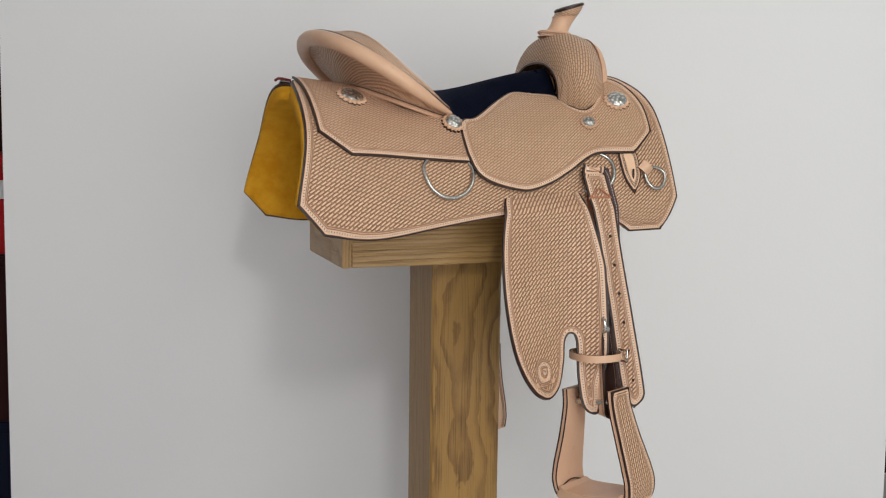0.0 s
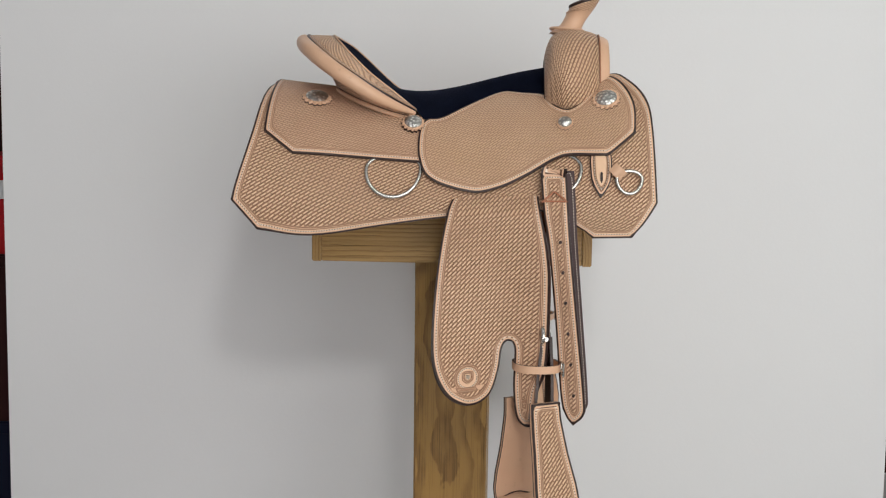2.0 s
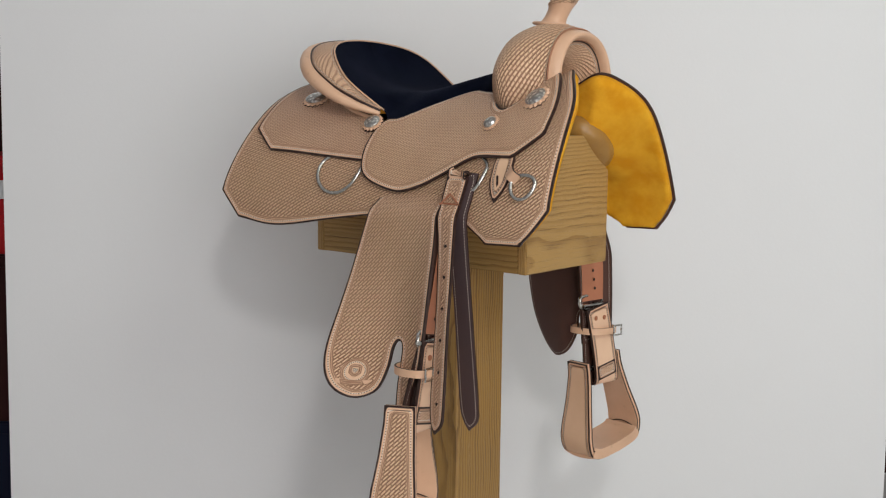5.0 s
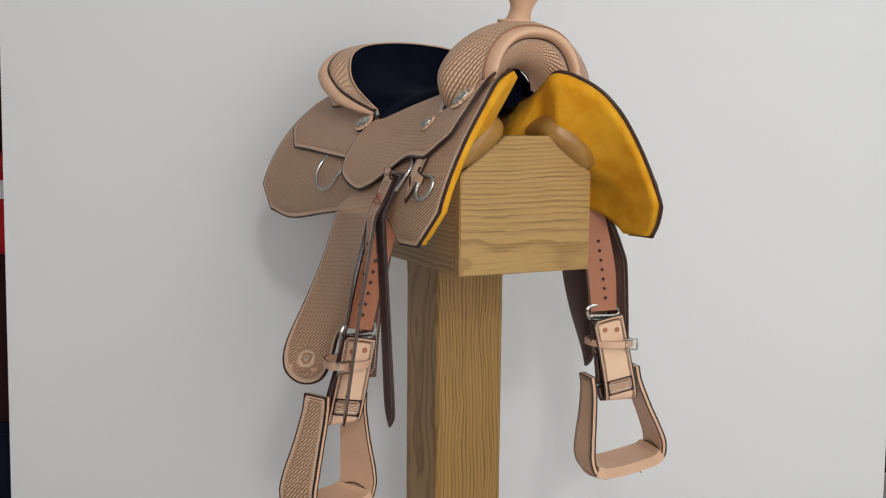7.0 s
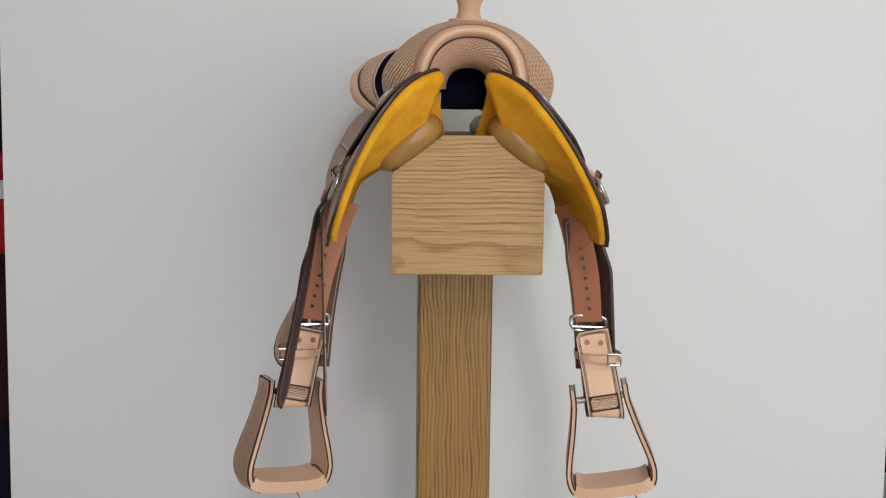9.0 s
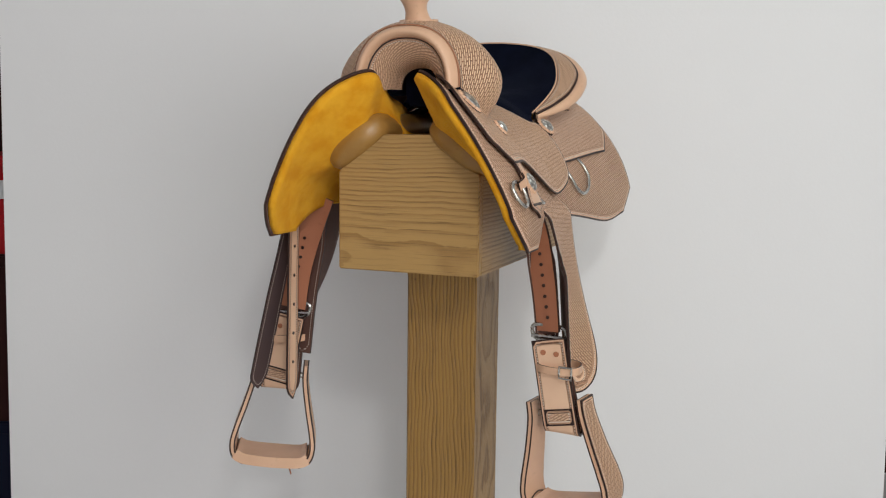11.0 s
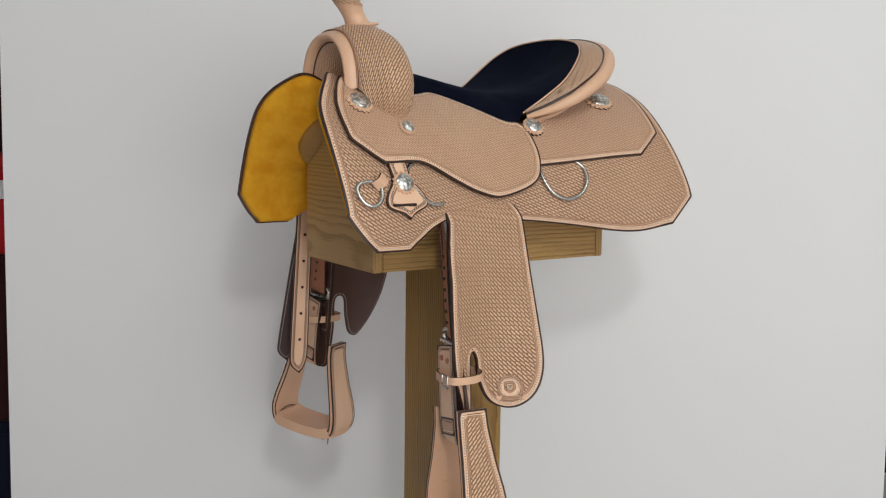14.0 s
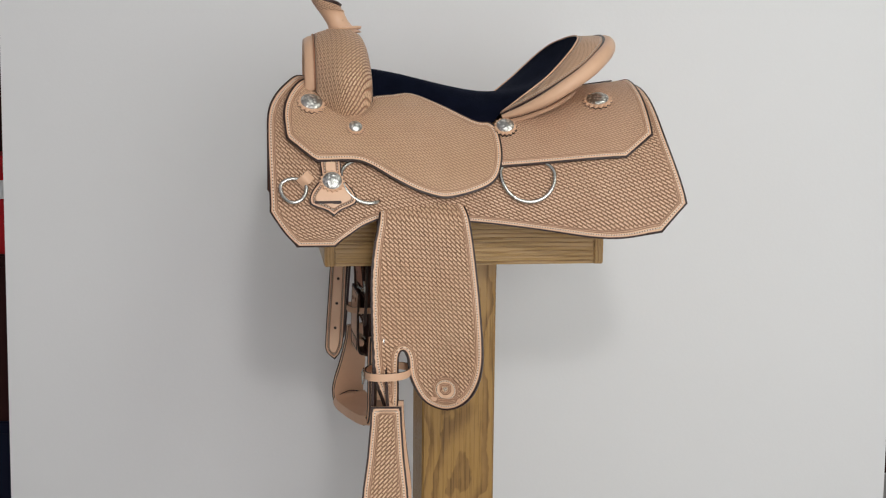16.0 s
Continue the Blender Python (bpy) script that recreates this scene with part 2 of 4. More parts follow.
def edge_of(points, loop):
    """Distance to a closed outline and the length along it, for each 2D point."""
    a, b = loop, np.roll(loop, -1, 0)
    d, lens = b - a, np.linalg.norm(b - a, axis=1)
    start = np.concatenate([[0], np.cumsum(lens)[:-1]])
    ap = points[:, None] - a[None]
    t = np.clip((ap * d).sum(-1) / np.maximum((d * d).sum(-1), 1e-12), 0, 1)
    dist = np.linalg.norm(ap - t[..., None] * d, axis=-1)
    k = dist.argmin(1)
    r = np.arange(len(points))
    return dist[r, k], start[k] + t[r, k] * lens[k]


FLARE = {"out": 0.0}


def girth_power(x):
    """How full the back's section is: round behind the cantle, tent-like under the fork."""
    return 2.15 - 0.45 * min(max((x + 0.25) / 0.30, 0.0), 1.0)



def barrel(x, w):
    """The horse's back, with the front corners of a skirt standing off by its flare."""
    p = back(x, w)
    out = FLARE["out"] * min(max((x - 0.05) / 0.26, 0.0), 1.0) * min(max((1.225 - p.z) / 0.16, 0.0), 1.0)
    p.y += out
    p.x -= 0.4 * out
    return p


def back(x, w):
    """The horse-shaped surface on which the leather lies (left half): w runs up it from the level of the skirts' widest girth."""
    a, zt, p, z0 = 0.2235 - 0.066 * x + 0.17 * x * x, 1.247 + 0.02 * x + 0.28 * x * x + 1.2 * max(x - 0.17, 0.0) ** 2, girth_power(x), 1.007
    f = w / 0.24
    if f <= 0:
        return Vector((x, a * (1 - 0.05 * min(max((x - 0.24) / 0.1, 0.0), 1.2) ** 1.5), z0 + w))
    f = min(f, math.pi / 2)
    bow = min(max((x - 0.24) / 0.1, 0.0), 1.2) ** 1.5 * (0.05 + 0.10 * math.sin(f))
    return Vector((x, a * (1 - bow) * max(math.cos(f), 0) ** (2 / p), z0 + (zt - z0) * math.sin(f) ** (2 / p)))


def barrel_w(x, z):
    zt, p, z0 = 1.247 + 0.02 * x + 0.28 * x * x + 1.2 * max(x - 0.17, 0.0) ** 2, girth_power(x), 1.007
    if z <= z0:
        return z - z0
    return 0.24 * math.asin(min((z - z0) / (zt - z0), 1) ** (p / 2))


def barrel_y(x, z):
    return barrel(x, barrel_w(x, z)).y


def hang(y0, slope, twist=0.0, z0=1.05, tuck=0.5):
    """A sheet that hangs from under the jockey, leaning outwards and twisting as it falls."""
    return lambda x, w: Vector((x, y0 + max(z0 - w, 0.0) * (slope + twist * max(z0 - w, 0.0) * 4 * (0.08 - x + math.sqrt((0.08 - x) ** 2 + 0.0006)) / 2) - tuck * max(w - 1.035, 0.0), w))


def sheet(name, outline, side, parent, mats, off=0.0, thick=0.005, surf=barrel, to_w=barrel_w, cell=0.008, label="", n=8, lift=None, deep=None, crease=0.7):
    """A piece of leather cut to an outline (x, height) and laid on a surface; its cut edge is the second material, its back the third."""
    loop = spline([(p[0], to_w(p[0], p[1]), *p[2:]) for p in outline], n, True)
    keep = [0]
    for i in range(1, len(loop)):
        if np.linalg.norm(loop[i] - loop[keep[-1]]) > 0.0012:
            keep.append(i)
    loop = loop[keep]
    k = len(loop)
    lo, hi = loop.min(0), loop.max(0)
    grid = np.array([(x + (j % 2) * cell / 2, w) for j, w in enumerate(np.arange(lo[1], hi[1], cell * 0.87)) for x in np.arange(lo[0], hi[0], cell)])
    d, _ = edge_of(grid, loop)
    inner = grid[d > cell * 0.45]
    pts = [Vector(p) for p in loop] + [Vector(p) for p in inner]
    vs, _, fs, _, _, _ = geometry.delaunay_2d_cdt(pts, [(i, (i + 1) % k) for i in range(k)], [], 1, 1e-6)
    V = np.array([tuple(v) for v in vs])
    dist, along = edge_of(V, loop)
    bm = bmesh.new()
    le, la, uv = bm.verts.layers.float.new("edge"), bm.verts.layers.float.new("along"), bm.loops.layers.uv.new("UVMap")
    flip = Vector((1, side, 1))
    front, back = [], []
    for (x, w), dd, al in zip(V, dist, along):
        p, e = surf(x, w), 1e-3
        nrm = (surf(x, w - e) - surf(x, w + e)).cross(surf(x + e, w) - surf(x - e, w))
        nrm = nrm.normalized() if nrm.length > 1e-9 else Vector((0, 0, 1))
        if nrm.y < -0.2 or (abs(nrm.y) <= 0.2 and nrm.z < 0):
            nrm.negate()
        up = off + (lift(x, w) if lift else 0.0)
        soft = min(dd / 0.002, 1.0)
        for store, o in ((front, up + thick - 0.0008 * (1 - soft)), (back, up - (deep(x, w, dd) if deep else 0.0))):
            v = bm.verts.new((p + nrm * o) * flip)
            v[le], v[la] = dd, al
            store.append(v)
    count = {}
    for f in fs:
        for i in range(len(f)):
            e = (f[i], f[(i + 1) % len(f)])
            count[tuple(sorted(e))] = count.get(tuple(sorted(e)), []) + [e]
        for store, idx, mi in ((front, f, 0), (back, f[::-1], 2 if len(mats) > 2 else 0)):
            face = bm.faces.new([store[i] for i in idx])
            face.material_index = mi
            for lp, i in zip(face.loops, idx):
                lp[uv].uv = V[i]
    for es in count.values():
        if len(es) == 1:
            i, j = es[0]
            face = bm.faces.new((front[j], front[i], back[i], back[j]))
            face.material_index = 1 if len(mats) > 1 else 0
    return part(name, bm, mats, parent, label, True, crease)


def strap(name, pts, widths, across, thick, mats, parent, n=6, label="", closed=False, crown=0.0, shift=0.0):
    """A strip of leather along a path; across is the direction of its width at each point."""
    P = spline(pts, n, closed)
    m = len(P)
    u = np.linspace(0, 1, m)
    base = np.linspace(0, 1, len(widths))
    W = np.interp(u, base, widths)
    A = np.array([across] * 2, float) if np.ndim(across) == 1 else np.array(across, float)
    A = np.stack([np.interp(u, np.linspace(0, 1, len(A)), A[:, i]) for i in range(3)], 1)
    T = np.gradient(P, axis=0) if not closed else np.roll(P, -1, 0) - np.roll(P, 1, 0)
    L = np.concatenate([[0], np.cumsum(np.linalg.norm(np.diff(P, axis=0), axis=1))])
    bm = bmesh.new()
    le, la, uv = bm.verts.layers.float.new("edge"), bm.verts.layers.float.new("along"), bm.loops.layers.uv.new("UVMap")
    cross = [-1, -0.72, -0.36, 0, 0.36, 0.72, 1]
    rows = []
    for i in range(m):
        t = Vector(T[i]).normalized()
        a = Vector(A[i])
        a = (a - t * a.dot(t)).normalized()
        nrm = a.cross(t)
        row = []
        for s in (1, -1):
            for c in cross if s == 1 else cross[::-1]:
                o = shift + thick / 2 * s + (crown * (1 - c * c) if s == 1 else 0)
                v = bm.verts.new(Vector(P[i]) + a * (c * W[i] / 2) + nrm * o)
                ends = 1.0 if closed else min(L[i], L[-1] - L[i])
                v[le], v[la] = min((1 - abs(c)) * W[i] / 2, ends), L[i]
                row.append((v, c * W[i] / 2, L[i]))
        rows.append(row)
    k = len(rows[0])
    for i in range(m if closed else m - 1):
        r0, r1 = rows[i], rows[(i + 1) % m]
        for j in range(k):
            q = (r0[j], r0[(j + 1) % k], r1[(j + 1) % k], r1[j])
            f = bm.faces.new([v[0] for v in q])
            f.material_index = 1 if j in (6, 13) and len(mats) > 1 else (2 if j > 6 and len(mats) > 2 else 0)
            for lp, v in zip(f.loops, q):
                lp[uv].uv = (v[1], v[2])
    if not closed:
        for r in (rows[0], rows[-1]):
            f = bm.faces.new([v[0] for v in r])
            f.material_index = 1 if len(mats) > 1 else 0
    return part(name, bm, mats, parent, label)


def tube(name, pts, radii, mat, parent, n=6, seg=10, closed=False, label="", flat=1.0, flat_axis=(0, 0, 1)):
    """A rod along a path, its radius varying."""
    P = spline(pts, n, closed)
    m = len(P)
    R = np.interp(np.linspace(0, 1, m), np.linspace(0, 1, len(radii)), radii)
    T = np.gradient(P, axis=0) if not closed else np.roll(P, -1, 0) - np.roll(P, 1, 0)
    bm = bmesh.new()
    rows = []
    up = Vector(flat_axis)
    for i in range(m):
        t = Vector(T[i]).normalized()
        a = (up - t * up.dot(t))
        a = a.normalized() if a.length > 1e-4 else t.orthogonal().normalized()
        b = t.cross(a)
        rows.append([bm.verts.new(Vector(P[i]) + (a * math.cos(q) * flat + b * math.sin(q)) * R[i]) for q in (2 * math.pi * j / seg for j in range(seg))])
    for i in range(m if closed else m - 1):
        for j in range(seg):
            bm.faces.new((rows[i][j], rows[i][(j + 1) % seg], rows[(i + 1) % m][(j + 1) % seg], rows[(i + 1) % m][j]))
    if not closed:
        bm.faces.new(rows[0])
        bm.faces.new(rows[-1])
    return part(name, bm, mat, parent, label)


def loft(name, rows, mats, parent, closed_rows=False, label="", row_mat=None, caps=False, thick=0.0, edge_width=None):
    """A skin through rows of points, with lengths along and across as its coordinates."""
    R = np.array(rows, float)
    m, k = R.shape[:2]
    bm = bmesh.new()
    le, la, uv = bm.verts.layers.float.new("edge"), bm.verts.layers.float.new("along"), bm.loops.layers.uv.new("UVMap")
    du = np.concatenate([np.zeros((1, k)), np.cumsum(np.linalg.norm(np.diff(R, axis=0), axis=2), 0)])
    dv = np.concatenate([np.zeros((m, 1)), np.cumsum(np.linalg.norm(np.diff(R, axis=1), axis=2), 1)], 1)
    mid = k // 2
    vs = []
    for i in range(m):
        row = []
        for j in range(k):
            v = bm.verts.new(R[i, j])
            v[le] = min(du[i, j], du[-1, j] - du[i, j]) if edge_width is None else edge_width
            v[la] = dv[i, j]
            row.append(v)
        vs.append(row)
    for i in range(m - 1):
        for j in range(k if closed_rows else k - 1):
            q = ((i, j), (i, (j + 1) % k), (i + 1, (j + 1) % k), (i + 1, j))
            f = bm.faces.new([vs[a][b] for a, b in q])
            f.material_index = row_mat(i, j) if row_mat else 0
            for lp, (a, b) in zip(f.loops, q):
                lp[uv].uv = (dv[a, b] - dv[a, mid], du[a, b])
    if caps:
        bm.faces.new(vs[0])
        bm.faces.new(vs[-1])
    if thick:
        bmesh.ops.solidify(bm, geom=bm.faces[:], thickness=thick)
    return part(name, bm, mats, parent, label)


# ---------------------------------------------------------------- room
def slab(name, lo, hi, mat, label, category):
    ob = part(name, box_bm(lo, hi), mat, None, label, False)
    return tagged(ob, "", category, kind="structure")


WALL_Y = 0.50
slab("floor", (-3, -4, -0.1), (3, 3, 0), GREY, "plain grey concrete floor", "floor")
slab("ceiling", (-3, -4, 3.0), (3, 3, 3.1), ROOM, "plain light grey ceiling", "ceiling")
slab("wall_left", (-3.1, -4, 0), (-3, 3, 3.0), ROOM, "plain light grey wall", "wall")
slab("wall_right", (3, -4, 0), (3.1, 3, 3.0), ROOM, "plain light grey wall", "wall")
slab("wall_front", (-3, -4.1, 0), (3, -4, 3.0), ROOM, "plain light grey wall", "wall")
slab("wall_back", (-3, 1.5, 0), (3, 1.6, 3.0), DARK, "dark wall behind the white backdrop", "wall")


def make_backdrop():
    """A hung white sheet, its side edge slightly out of plumb."""
    bm = bmesh.new()
    low, high, right, top = -1.0870, -1.0625, 1.036, 2.6
    sec = [(low - (high - low) * 0.315 / 0.839, 0.0), (right, 0.0), (right, top), (low + (high - low) * (top - 0.315) / 0.839, top)]
    a = [bm.verts.new((x, WALL_Y, z)) for x, z in sec]
    b = [bm.verts.new((x, WALL_Y + 0.012, z)) for x, z in sec]
    bm.faces.new(a)
    bm.faces.new(b)
    for i in range(4):
        bm.faces.new((a[i], a[(i + 1) % 4], b[(i + 1) % 4], b[i]))
    ob = part("backdrop", bm, WHITE, None, "smooth white backdrop board behind the saddle", False)
    return tagged(ob, "", "backdrop", kind="structure")


make_backdrop()


def storage_box(label, lo, hi, mat, lid_mat, category="box"):
    """A lidded box on the stack beside the backdrop."""
    b = thing("storage_box", label, category)
    lid = 0.03
    part("box_body", box_bm(lo, (hi[0], hi[1], hi[2] - lid), 0.006), mat, b)
    part("lid", box_bm((lo[0] - 0.006, lo[1] - 0.006, hi[2] - lid), (hi[0] + 0.006, hi[1] + 0.006, hi[2]), 0.006), lid_mat, b)
    return b


storage_box("navy blue lidded box at the foot of a stack", (-1.75, 0.85, 0.0), (-1.17, 1.25, 0.368), NAVYCLOTH, NAVYCLOTH)
storage_box("dark brown wooden lidded box in a stack", (-1.75, 0.85, 0.368), (-1.175, 1.25, 0.835), DARK, DARK)
redbox = storage_box("red lidded box with a grey label on a stack", (-1.75, 0.85, 0.835), (-1.17, 1.25, 1.10), RED, RED)
part("paper_label", box_bm((-1.40, 0.846, 0.985), (-1.19, 0.8495, 1.035)), ROOM, redbox, "grey paper label")


# ---------------------------------------------------------------- saddle stand
def make_stand():
    stand = thing("saddle_stand", "ash wood post and beam stand that carries the saddle", "saddle stand")
    hw, tw, zs, zt, zb = 0.1265, 0.042, 1.107, 1.170, 0.9395

    def prism(x0, x1, bevel, inset=0.0):
        bm = bmesh.new()
        sec = [(-hw + inset, zb + inset), (hw - inset, zb + inset), (hw - inset, zs), (tw, zt - inset), (-tw, zt - inset), (-hw + inset, zs)]
        a = [bm.verts.new((x0, y + 0.008, z)) for y, z in sec]
        b = [bm.verts.new((x1, y + 0.008, z)) for y, z in sec]
        bm.faces.new(a)
        bm.faces.new(b)
        for i in range(6):
            bm.faces.new((a[i], a[(i + 1) % 6], b[(i + 1) % 6], b[i]))
        bmesh.ops.recalc_face_normals(bm, faces=bm.faces)
        bmesh.ops.bevel(bm, geom=bm.edges[:], offset=bevel, segments=2, affect="EDGES")
        return bm

    part("beam", prism(-0.232, 0.232, 0.0012, 0.0006), ASH_X, stand)
    part("end_board", prism(0.2325, 0.25, 0.0018), ASH_Y, stand, "ash end board with arched grain")
    part("end_board", prism(-0.25, -0.2325, 0.0018), ASH_Y, stand, "ash end board with arched grain")
    bm = bmesh.new()
    rows = []
    for z, c in ((0.0, 0.004), (0.902, 0.004), (0.912, 0.0012), (0.939, 0.0012)):
        h = 0.0682
        rows.append([bm.verts.new((x, y, z)) for x, y in ((h - c, -h), (h, -h + c), (h, h - c), (h - c, h), (-h + c, h), (-h, h - c), (-h, -h + c), (-h + c, -h))])
    for a, b in zip(rows, rows[1:]):
        for k in range(8):
            bm.faces.new((a[k], a[(k + 1) % 8], b[(k + 1) % 8], b[k]))
    bm.faces.new(rows[0])
    bm.faces.new(rows[-1])
    part("post", bm, ASH_Z, stand, "square ash post with upright grain", False)
    return stand


STAND = make_stand()


# ---------------------------------------------------------------- saddle
SADDLE = thing("western_saddle", "tan basket-stamped leather western saddle with navy suede seat", "saddle")

SKIRT = [(-0.313, 1.262), (-0.325, 1.17), (-0.349, 1.063, "c"), (-0.308, 1.013, "c"), (-0.203, 1.003), (0.0, 1.032), (0.12, 1.045), (0.185, 1.034), (0.24, 0.998, "c"),
         (0.305, 0.999, "c"), (0.347, 1.057, "c"), (0.341, 1.178), (0.332, 1.226), (0.305, 1.262), (0.275, 1.276), (0.23, 1.258), (0.17, 1.240), (0.10, 1.228), (0.03, 1.215), (-0.05, 1.19), (-0.13, 1.195), (-0.19, 1.235), (-0.25, 1.254)]
REAR_JOCKEY = [(-0.318, 1.2655, "c"), (-0.311, 1.172, "c"), (-0.26, 1.134, "c"), (-0.183, 1.129), (-0.03, 1.117, "c"), (-0.03, 1.17, "c"), (-0.075, 1.20), (-0.15, 1.230), (-0.22, 1.2535)]
SEAT_JOCKEY = [(-0.052, 1.168), (-0.05, 1.124), (-0.028, 1.089), (0.04, 1.068), (0.09, 1.076), (0.137, 1.097), (0.180, 1.121), (0.21, 1.1285), (0.270, 1.1285, "c"), (0.317, 1.167, "c"),
               (0.317, 1.214), (0.300, 1.251), (0.276, 1.265), (0.256, 1.254), (0.237, 1.227), (0.207, 1.206), (0.180, 1.214), (0.163, 1.232), (0.124, 1.236), (0.090, 1.238), (0.049, 1.223), (-0.012, 1.193), (-0.041, 1.188)]
FENDER = [(0.03, 1.12), (0.022, 1.078), (0.005, 1.044), (-0.006, 0.970), (-0.013, 0.873), (-0.011, 0.800), (0.010, 0.752), (0.046, 0.730), (0.078, 0.742), (0.094, 0.780), (0.100, 0.816), (0.110, 0.828), (0.1195, 0.816),
          (0.118, 0.754), (0.124, 0.704), (0.145, 0.694), (0.152, 0.745), (0.164, 0.790), (0.168, 0.873), (0.166, 0.974), (0.154, 1.048), (0.142, 1.12)]
LEFT_NOTCH = {(0.094, 0.780): 0.013, (0.100, 0.816): 0.012, (0.110, 0.828): 0.010, (0.1195, 0.816): 0.007, (0.118, 0.754): 0.010, (0.124, 0.704): 0.010, (0.145, 0.694): 0.003, (0.078, 0.742): 0.006}
LEFT_HANG = hang(0.224, 0.07, 1.6, tuck=0.85)


def left_hang(x, w):
    """The left fender, whose front edge is pushed outwards by the stirrup leather under it."""
    bulge = min(max((x - 0.07) / 0.10, 0), 1) ** 2 * min(max((1.06 - w) / 0.12, 0), 1)
    return LEFT_HANG(x, w) + Vector((0.006 * bulge, 0.034 * bulge, 0))


RIGHT_HANG = hang(0.227, 0.147, 2.2, tuck=0.9)


def right_hang(x, w):
    """The right fender, cupped outwards along its front edge."""
    bulge = min(max((x - 0.08) / 0.10, 0), 1) ** 2 * min(max((1.06 - w) / 0.12, 0), 1)
    return RIGHT_HANG(x, w) + Vector((0.016 * bulge, 0.032 * bulge, 0))


HANG = {-1: right_hang, 1: left_hang}
SKIRT = [(p[0] * 1.02, p[1] - (0.004 if p[1] < 1.1 else -0.002), *p[2:]) for p in SKIRT]


def same_w(x, z):
    return z


def concho(name, x, z, side, r, label, off=0.011, squash=1.0, surf=barrel, to_w=barrel_w):
    """A domed silver concho on a scalloped leather rosette."""
    w = to_w(x, z)
    p, e = surf(x, w), 1e-3
    nrm = (surf(x, w - e) - surf(x, w + e)).cross(surf(x + e, w) - surf(x - e, w)).normalized()
    if nrm.y < 0:
        nrm.negate()
    r *= 1.07
    flip = Vector((1, side, 1))
    p, nrm = (p + nrm * off) * flip, nrm * flip
    ax = (Vector((1, 0, 0)) - nrm * nrm.x).normalized()
    ay = nrm.cross(ax)

    def disc(radii_heights, scallop=0.0, seg=48):
        bm = bmesh.new()
        rows = []
        for rr, hh in radii_heights:
            row = []
            for j in range(seg):
                q = 2 * math.pi * j / seg
                k = rr * (1 + scallop * (0.5 + 0.5 * math.cos(q * 16)) - scallop) if scallop else rr
                row.append(bm.verts.new(p + ax * math.cos(q) * k + ay * math.sin(q) * k * squash + nrm * hh))
            rows.append(row)
        for a, b in zip(rows, rows[1:]):
            for j in range(seg):
                bm.faces.new((a[j], a[(j + 1) % seg], b[(j + 1) % seg], b[j]))
        bm.faces.new(rows[0])
        bm.faces.new(rows[-1])
        return bm

    rosette = part(name, disc([(r * 1.0, -0.004), (r * 1.0, 0.0015), (r * 0.94, 0.0028)], 0.15, 96), [PLAIN], SADDLE, label)
    part("rosette_edge", disc([(r * 1.02, -0.005), (r * 1.02, -0.001)], 0.15, 96), [EDGE], rosette, "dark edge")
    part("silver_dome", disc([(r * 0.74, 0.0022), (r * 0.74, 0.0042), (r * 0.66, 0.0058), (r * 0.45, 0.0078), (r * 0.2, 0.0088), (r * 0.02, 0.009)]), [SILVER], rosette, "engraved silver dome")


def ring(name, center, rx, rz, side, thick, tilt, open_top=True, label="", under=-9.0):
    """A steel rigging ring that hangs against the leather."""
    pts = []
    for q in range(0, 360, 20):
        c, s = math.cos(radians(q)), math.sin(radians(q))
        dz = s * rz if s < 0 else s * rz * 0.55
        x, z = center[0] + c * rx, center[2] + dz
        tuck = min(max((z - center[2] + 0.012) / 0.02, 0), 1) if open_top else 0.0
        pts.append((x, side * (barrel_y(x, z) + 0.004 - 0.005 * tuck - 0.018 * min(max((under - x) / 0.012, 0), 1)), z))
    return tube(name, pts, [thick], STEEL, SADDLE, 3, 10, True, label)


def lining_depth(x, w, edge):
    """The wool thickens towards the tree and thins out towards the skirt's front edge."""
    d = 0.010 * min(max(w / 0.05, 0), 1) + 0.060 * min(max((w - 0.10) / 0.13, 0), 1)
    return d * min(max((x + 0.15) / 0.2, 0.2), 1) * max(min(edge / 0.11, 1.0), min(max((0.23 - x) / 0.08, 0.0), 1.0))


